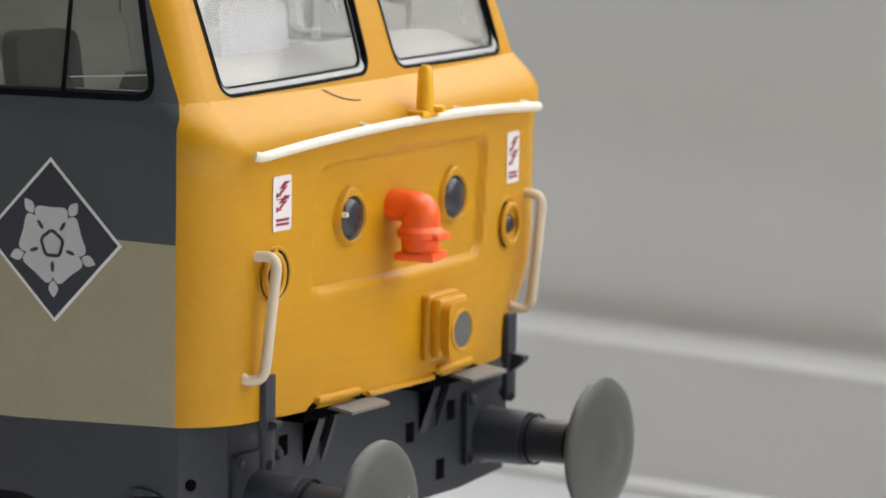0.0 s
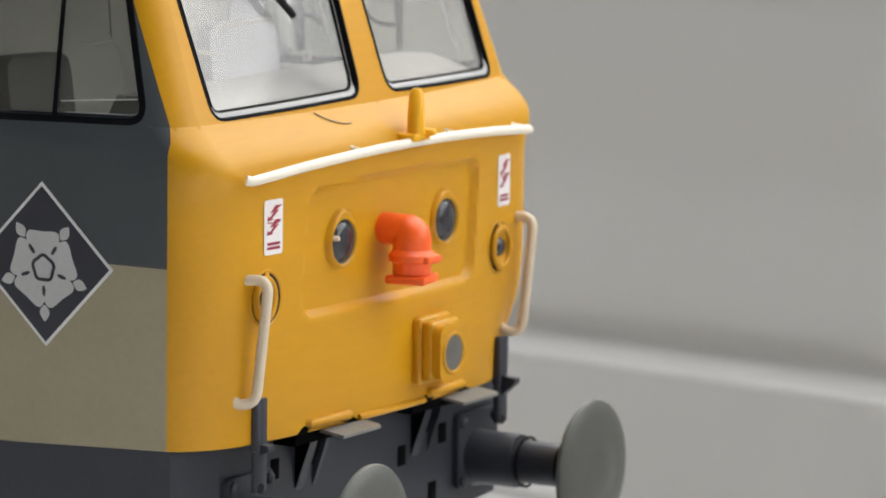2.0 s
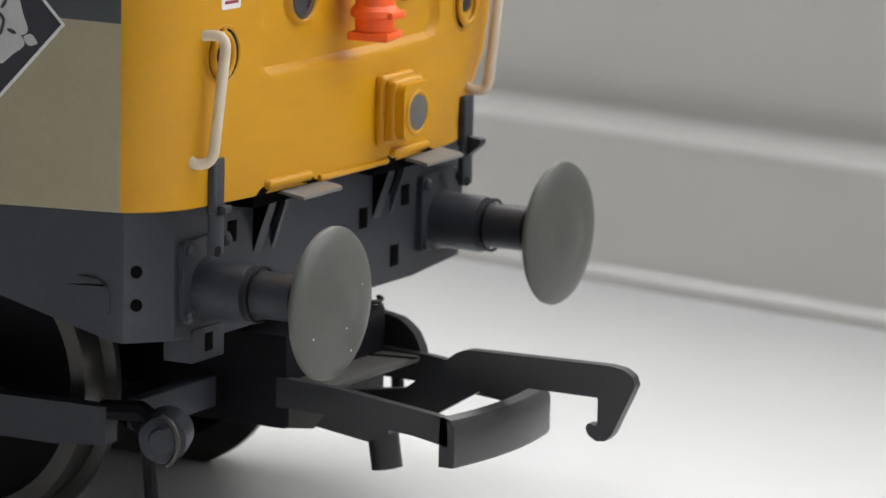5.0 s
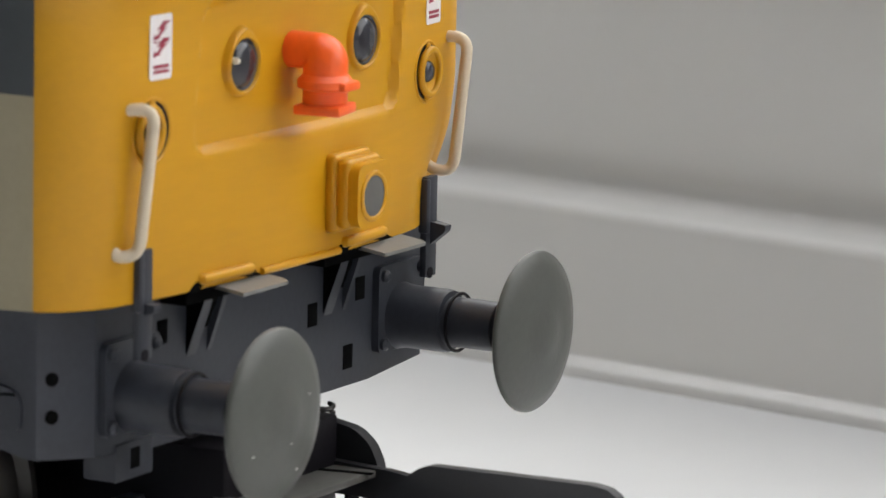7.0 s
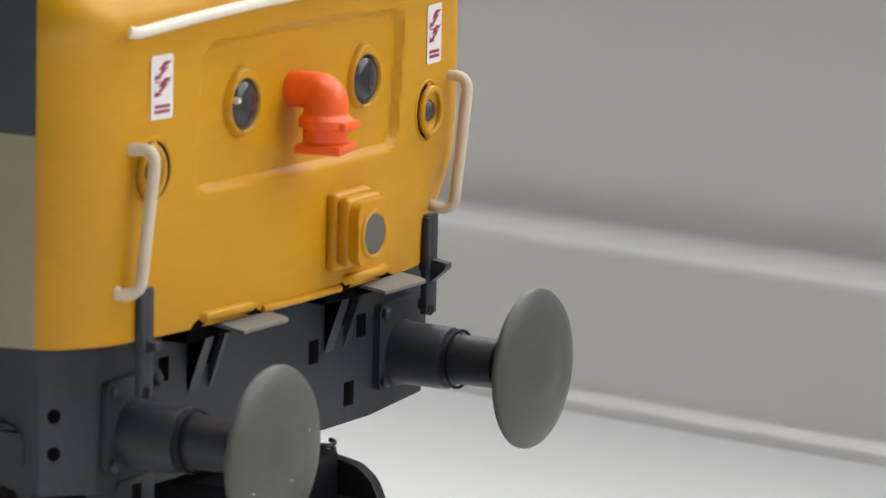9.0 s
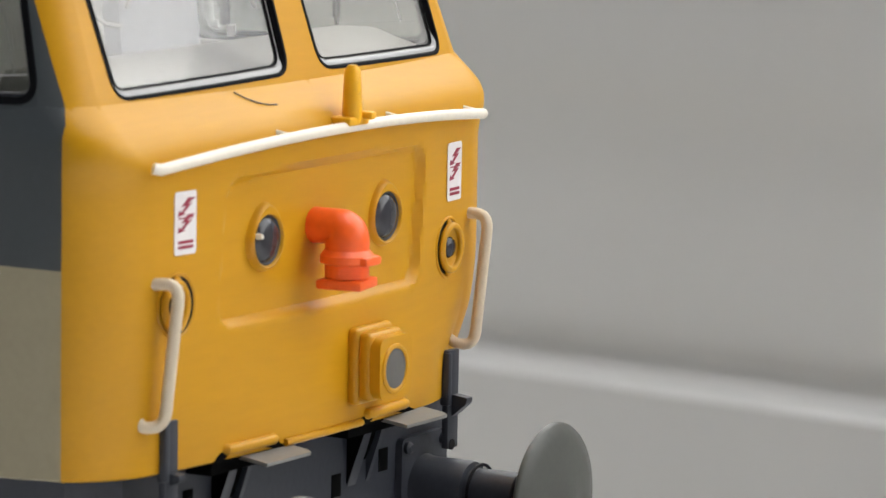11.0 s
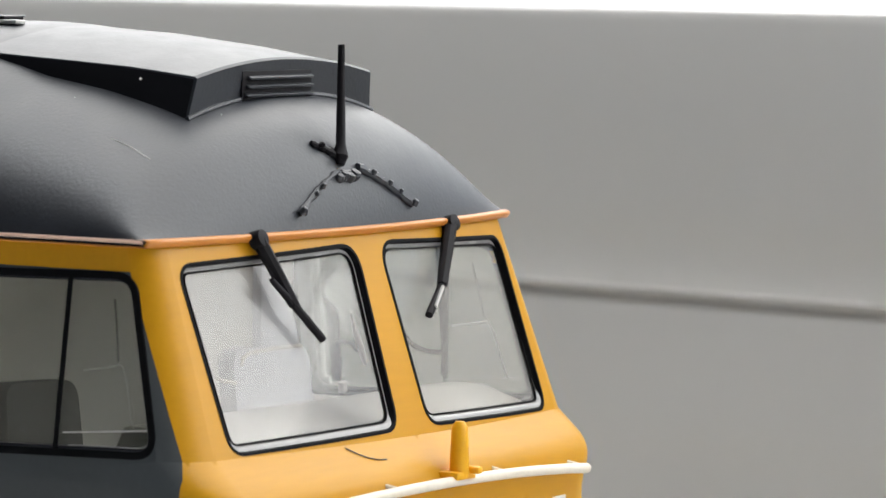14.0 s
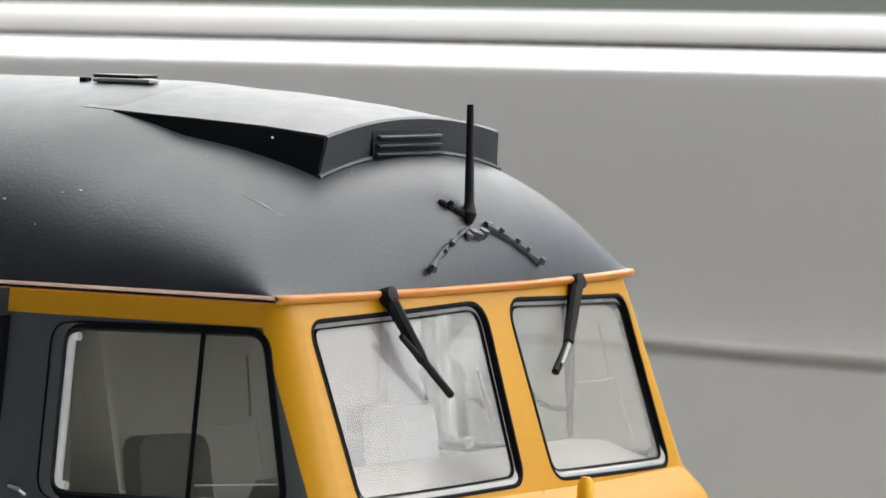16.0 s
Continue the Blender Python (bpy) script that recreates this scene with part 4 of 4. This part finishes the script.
def buffer(side):
    x, z = side * 11.35, -12.3
    plate = part("buffer", prism(corners([(-2.1, -1.5), (2.1, -1.5), (2.1, 2.5), (-2.1, 2.5)], 0.4, 4), 0.35, lambda u, v, w: (x + u, 1.62 - w, z + v)), FRAME, loco, "round-headed sprung buffer on a bolted plate")
    part("shank", facing(lathe([(1.62, -1.5), (1.52, -1.2), (1.46, -0.9), (1.45, 1.2), (1.4, 1.35), (1.15, 1.4), (1.14, 4.0), (0, 4.0)], 48), x, 0, z), FRAME, plate)
    part("clip", tube([(x + 1.32 * math.cos(a), -1.75, z + 1.32 * math.sin(a)) for a in (2 * math.pi * i / 36 for i in range(36))], 0.08, 8, True), BLACK, plate)
    part("collar", tube([(x + 1.12 * math.cos(a), -4.05, z + 1.12 * math.sin(a)) for a in (2 * math.pi * i / 36 for i in range(36))], 0.15, 8, True), BLACK, plate)
    part("ram", facing(lathe([(0.98, 3.6), (0.98, 5.2), (0, 5.2)], 32), x, 0, z), BLACK, plate)
    part("buffer_head", facing(lathe([(0, 4.95), (1.2, 5.0), (3.0, 5.28), (3.58, 5.42), (3.68, 5.5), (3.68, 5.6), (3.58, 5.74), (2.9, 5.98), (1.9, 6.2), (1.05, 6.3), (0.95, 6.34), (0, 6.4)], 72), x, 0, z), BUFFER, plate, "smooth grey round buffer head")
    for dx, dz in ((-1.65, 2.05), (1.65, 2.05), (-1.65, -1.1), (1.65, -1.1)):
        part("bolt", facing(lathe([(0.3, -1.4), (0.3, -1.1), (0.16, -0.98), (0, -0.98)], 12), x + dx, 0, z + dz), FRAME, plate)
    if side < 0:
        for dx, dz, r in SPECKS:
            part("dust_speck", moved(lathe([(0, r * 0.6), (r, 0), (0, -r * 0.6)], 6), turn(x + dx, -6.4 + 0.048 * (dx * dx + dz * dz), z + dz, 90)), WHITE, plate)


SPECKS = ((-2.3, -1.3, 0.06), (0.3, -1.15, 0.05), (1.9, 0.7, 0.05), (1.2, -2.4, 0.07))
buffer(-1)
buffer(1)


def footstep(side):
    x, lip = (-5.3, -6.6) if side < 0 else (6.7, 4.9)
    plate = [(-1.9, -1.55), (1.75, -1.55), (1.95, -1.2), (1.95, 0.9), (-1.9, 0.9)]
    tread = part("footstep", moved(prism(plate, 0.16, lambda u, v, w: (u, v, w)), turn(x, 0.0, -8.16, 8)), STEP, loco, "grey footstep tread below the cab front", 30)
    path = [(lip + 1.7 * (i / 8 - 1), nose(lip + 1.7 * (i / 8 - 1), -7.6) - 0.1, -7.58) for i in range(17)]
    path = [(path[0][0] - 0.1, path[0][1] + 0.3, -7.56)] + path + [(path[-1][0] + 0.1, path[-1][1] + 0.3, -7.56)]
    part("lip", tube(path, 0.25, 10), YELLOW, tread, "yellow moulded lip over the step")
    # dark block painted in for the shade under the step
    part("step_shade", box(lip - 2.2, x + 1.6, 0.3, 1.6, -8.75, -8.1, 0.05), SHADE_BLACK, tread)
    start = -6.6 if side < 0 else 4.9
    wedge = [(1.7, -8.6), (0.75, -8.7), (0.95, -9.4), (1.62, -11.4)]
    for x0, width in ((start, 0.75), (start + 1.65, 0.3)):
        part("gusset", prism(wedge, width, lambda u, v, w: (x0 + w, u, v)), FRAME, tread)
    # dark filling for the shade between the fins
    inner = [(1.68, -8.3), (0.72, -8.3), (0.92, -9.25), (1.6, -10.9)]
    part("gusset_gap_shade", prism(inner, 0.9, lambda u, v, w: (start + 0.75 + w, u + 0.25, v)), SHADE_BLACK, tread)
    # thin dark plate puts shade on the gusset's left face
    part("gusset_side_shade", prism([(1.7, -8.2), (0.3, -8.2), (0.75, -8.9), (1.0, -9.6), (1.64, -11.3)], 0.06, lambda u, v, w: (start - 0.07 + w, u, v)), SHADE_BLACK, tread)
    # dark patch paints the shadow under the lip
    part("shadow_gap", prism([(lip - 2.75, -8.12), (lip - 2.4, -7.8), (lip - 2.1, -7.66), (lip - 1.75, -7.7), (lip + 1.75, -7.80), (lip + 1.85, -7.45), (lip + 2.1, -7.5), (lip + 2.35, -7.85), (lip + 3.2, -8.12)], 0.12,
                             lambda u, v, w: (u, nose(u, v) - 0.02 + w, v)), SHADE_BLACK, tread)


footstep(-1)
footstep(1)
bead = [(x, nose(x, -7.9) - 0.05, -7.88) for x in (-3.9 + 6.5 * i / 12 for i in range(13))]
part("bottom_bead", tube(bead, 0.17, 10), YELLOW, body, "rounded yellow lower edge")
for side in (-1, 1):
    x = -12.3 if side < 0 else 11.85
    hanger = part("step_hanger", join(box(x - 0.5, x + 0.5, 0.05, 0.4, -10.45, -5.8, 0.08), box(x - 0.6, x - 0.25, -0.02, 0.45, -8.4, -5.9, 0.08)), FRAME, loco, "dark grey step hanger bracket")
    peg = [(0.45, -7.85), (-0.75, -8.0), (-0.7, -8.3), (0.3, -9.15)] if side > 0 else [(0.3, -8.05), (-0.4, -8.1), (-0.42, -8.4), (0.2, -8.6)]
    part("peg", prism(corners(peg, 0.08, 2), 0.55, lambda u, v, w: (x - 0.15 + w, u, v)), FRAME, hanger)
    part("bolt_hole", facing(lathe([(0.26, -0.1), (0.26, 0.02), (0, 0.02)], 14), x - 0.1, 0.04, -10.25), BLACK, hanger)

# ---- coupling ----
coupling = part("coupling", box(-4.9, 4.3, -1.7, 1.0, -18.25, -17.9, 0.1), PLATE, loco, "black plastic tension coupling with a hook")
arm = [(1.0, -17.7), (-2.3, -17.84), (-8.1, -18.5), (-8.6, -18.62), (-8.7, -20.0), (-6.8, -19.66), (-1.6, -19.23), (1.0, -19.19)]
for x in (-5.3, 4.1):
    part("coupling_arm", prism(corners(arm, 0.08, 2), 0.5, lambda u, v, w: (x + w, u, v)), SATIN, coupling)
part("coupling_pocket", join(box(-5.25, 4.4, 0.45, 9.0, -20.3, -15.6, 0.2), box(-4.0, 3.2, 6.0, 14.0, -19.4, -17.0, 0.2)), BLACK, coupling, "black coupling pocket")
part("pivot_web", prism([(0.5, -19.2), (0.5, -20.25), (-0.9, -20.1), (-1.6, -19.25)], 0.3, lambda u, v, w: (-5.0 + w, u, v)), PLATE, coupling)
part("pivot_block", prism([(-0.9, -19.2), (-0.9, -20.0), (-3.9, -20.4), (-5.1, -19.9), (-5.1, -19.4)], 1.6, lambda u, v, w: (-4.8 + w, u, v)), SATIN, coupling)


def coupling_bar():
    rows = []
    for i in range(25):
        x = -5.3 + 9.7 * i / 24
        y = -8.2 - 0.55 * (1 - ((x + 0.45) / 4.85) ** 2)
        rows.append([(x, y, -21.0), (x, y - 0.75, -21.0), (x, y - 0.85, -20.8), (x, y - 0.85, -19.1), (x, y - 0.65, -18.65), (x, y - 0.2, -18.5), (x, y, -18.6)])
    v, f = strip(rows, True)
    return v, list(f) + [tuple(range(7)), tuple(range(24 * 7, 25 * 7))]


part("coupling_bar", coupling_bar(), SATIN, coupling, "", 40)
hook = [(0.5, -19.3), (-1.5, -18.9), (-3.4, -18.6), (-4.2, -18.0), (-6.3, -16.45), (-6.9, -16.25), (-14.7, -16.1), (-15.5, -16.2), (-16.0, -16.5), (-16.15, -16.95),
        (-15.9, -17.5), (-14.95, -19.5), (-14.6, -19.85), (-14.1, -19.9), (-13.65, -19.65), (-13.5, -19.3), (-13.65, -19.05), (-13.9, -19.1), (-14.05, -19.2), (-14.15, -19.05), (-14.15, -17.75),
        (-9.5, -17.75), (-7.5, -18.3), (-4.5, -20.1), (-3.4, -20.6), (0.5, -20.4)]
part("hook", prism(corners(hook, 0.1, 2), 0.6, lambda u, v, w: (-0.3 + w, u, v)), SATIN, coupling, "flat black coupling hook")
guard = [(7, -15.6), (1.5, -16.0), (-0.2, -16.3), (-1.0, -16.9), (-1.45, -17.8), (-1.55, -19.0), (-0.75, -19.0), (-0.6, -18.2), (1.5, -18.0), (7, -18.2)]
part("coupling_guide", prism(corners(guard, 0.33, 4), 0.7, lambda u, v, w: (4.7 + w, u, v)), SATIN, coupling)
part("coupling_spring", tube([(4.6 + 0.5 * math.cos(a), 1.4 + 0.5 * math.sin(a), -16.0 + a * 0.05) for a in (0.5 * i for i in range(26))], 0.11, 6), STEEL, coupling)
part("slot", moved(box(-1.7, 1.7, -0.2, 0.2, -0.02, 0.02, 0.01), turn(3.0, -0.3, -17.89, 0, 0, -78)), SHADE_BLACK, coupling)
part("drop_pin", tube([(-1.2, -2.5, -19.5), (-1.2, -3.0, -22.5)], 0.8, 12), SATIN, coupling)

# ---- bogies ----
def bogie(centre, sign):
    frames = []
    ys = lambda d: centre + sign * d
    b = new("bogie")
    b.parent = loco
    tagged(b, "dark grey bogie with steel-tyred wheels")
    for side in (-1, 1):
        x0, x1 = sorted((side * 13.0, side * 12.0))
        y0, y1 = sorted((ys(-36.5), ys(36)))
        outline = [(y0, -20.3), (y0, -18.45), (y0 + 6, -18.55), (y0 + 11, -17.9), (y1 - 11, -17.9), (y1 - 6, -18.55), (y1, -18.45), (y1, -20.3), (y1 - 3, -20.6), (y0 + 3, -20.6)]
        part("side_frame", prism(outline, 1.0, lambda u, v, w: (x0 + w, u, v)), FRAME, b)
        for d in (-26, 0, 26):
            part("axle_box", join(box(side * 13.6 - 1.0, side * 13.6 + 1.0, ys(d) - 2.2, ys(d) + 2.2, -20.8, -16.8, 0.3)), FRAME, b)
        part("guard_iron", tube([(side * 12.0, ys(-37.6), -19.0), (side * 12.0, ys(-38.3), -20.4), (side * 11.8, ys(-38.5), -24.0)], 0.35, 8), BLACK, b)
        if side > 0:
            continue
        part("brake_hanger", moved(lathe([(0, 1.2), (0.6, 1.15), (0.7, 0.8), (1.15, 0.7), (1.25, 0), (1.25, -1.5), (0, -1.5)], 24), turn(side * 12.6, ys(-39.6), -19.6, 0, 90 * side, 0) @ turn(0, 0, 0, 25)), FRAME, b)
        part("guard_rim", tube([(side * 13.5, ys(-39.6) - 1.35 * math.cos(a), -19.6 + 1.35 * math.sin(a)) for a in (-1.0 + 0.15 * i for i in range(16))], 0.13, 6), STEEL, b)
        part("hanger_arm", tube([(side * 12.5, ys(-36.0), -18.7), (side * 12.5, ys(-38.3), -18.5), (side * 12.5, ys(-39.4), -19.2)], 0.5, 8), BLACK, b)
    part("cross_bar", box(-12.0, 12.0, *sorted((ys(-37.9), ys(-37.0))), -19.65, -18.05, 0.15), FRAME, b)
    part("centre_block", box(-9.0, 9.0, ys(-33), ys(33), -17.0, -12.5, 0.3), BLACK, b)
    for d in (-26, 0, 26):
        w = part("wheelset", moved(lathe([(0, -9.6), (1.1, -9.6), (1.1, 9.6), (0, 9.6)], 16), turn(0, ys(d), -18.6, 0, 90, 0)), BLACK, b)
        for side in (-1, 1):
            m = turn(side * 9.1, ys(d), -18.6, 0, 90 * side, 0)
            part("wheel", moved(lathe([(0, 0.6), (5.6, 0.3), (6.5, 0.8), (6.6, -1.1), (0, -1.1)], 48), m), BLACK, b)
            part("tyre", moved(lathe([(6.5, 0.95), (7.4, 1.0), (7.48, 0.9), (7.5, -0.6), (8.1, -0.8), (8.1, -1.2), (6.5, -1.2), (6.5, 0.95)], 64), m), STEEL, b, "bright worn steel tyre")


bogie(42.4, 1)
bogie(LENGTH - 42.4, -1)
part("fuel_tank", box(-14, 14, 95, 150, -20, -8, 1.0), FRAME, loco)
part("underside", box(-15.5, 15.5, 3.0, LENGTH - 3, -9.0, -8.2, 0.1), FRAME, loco)
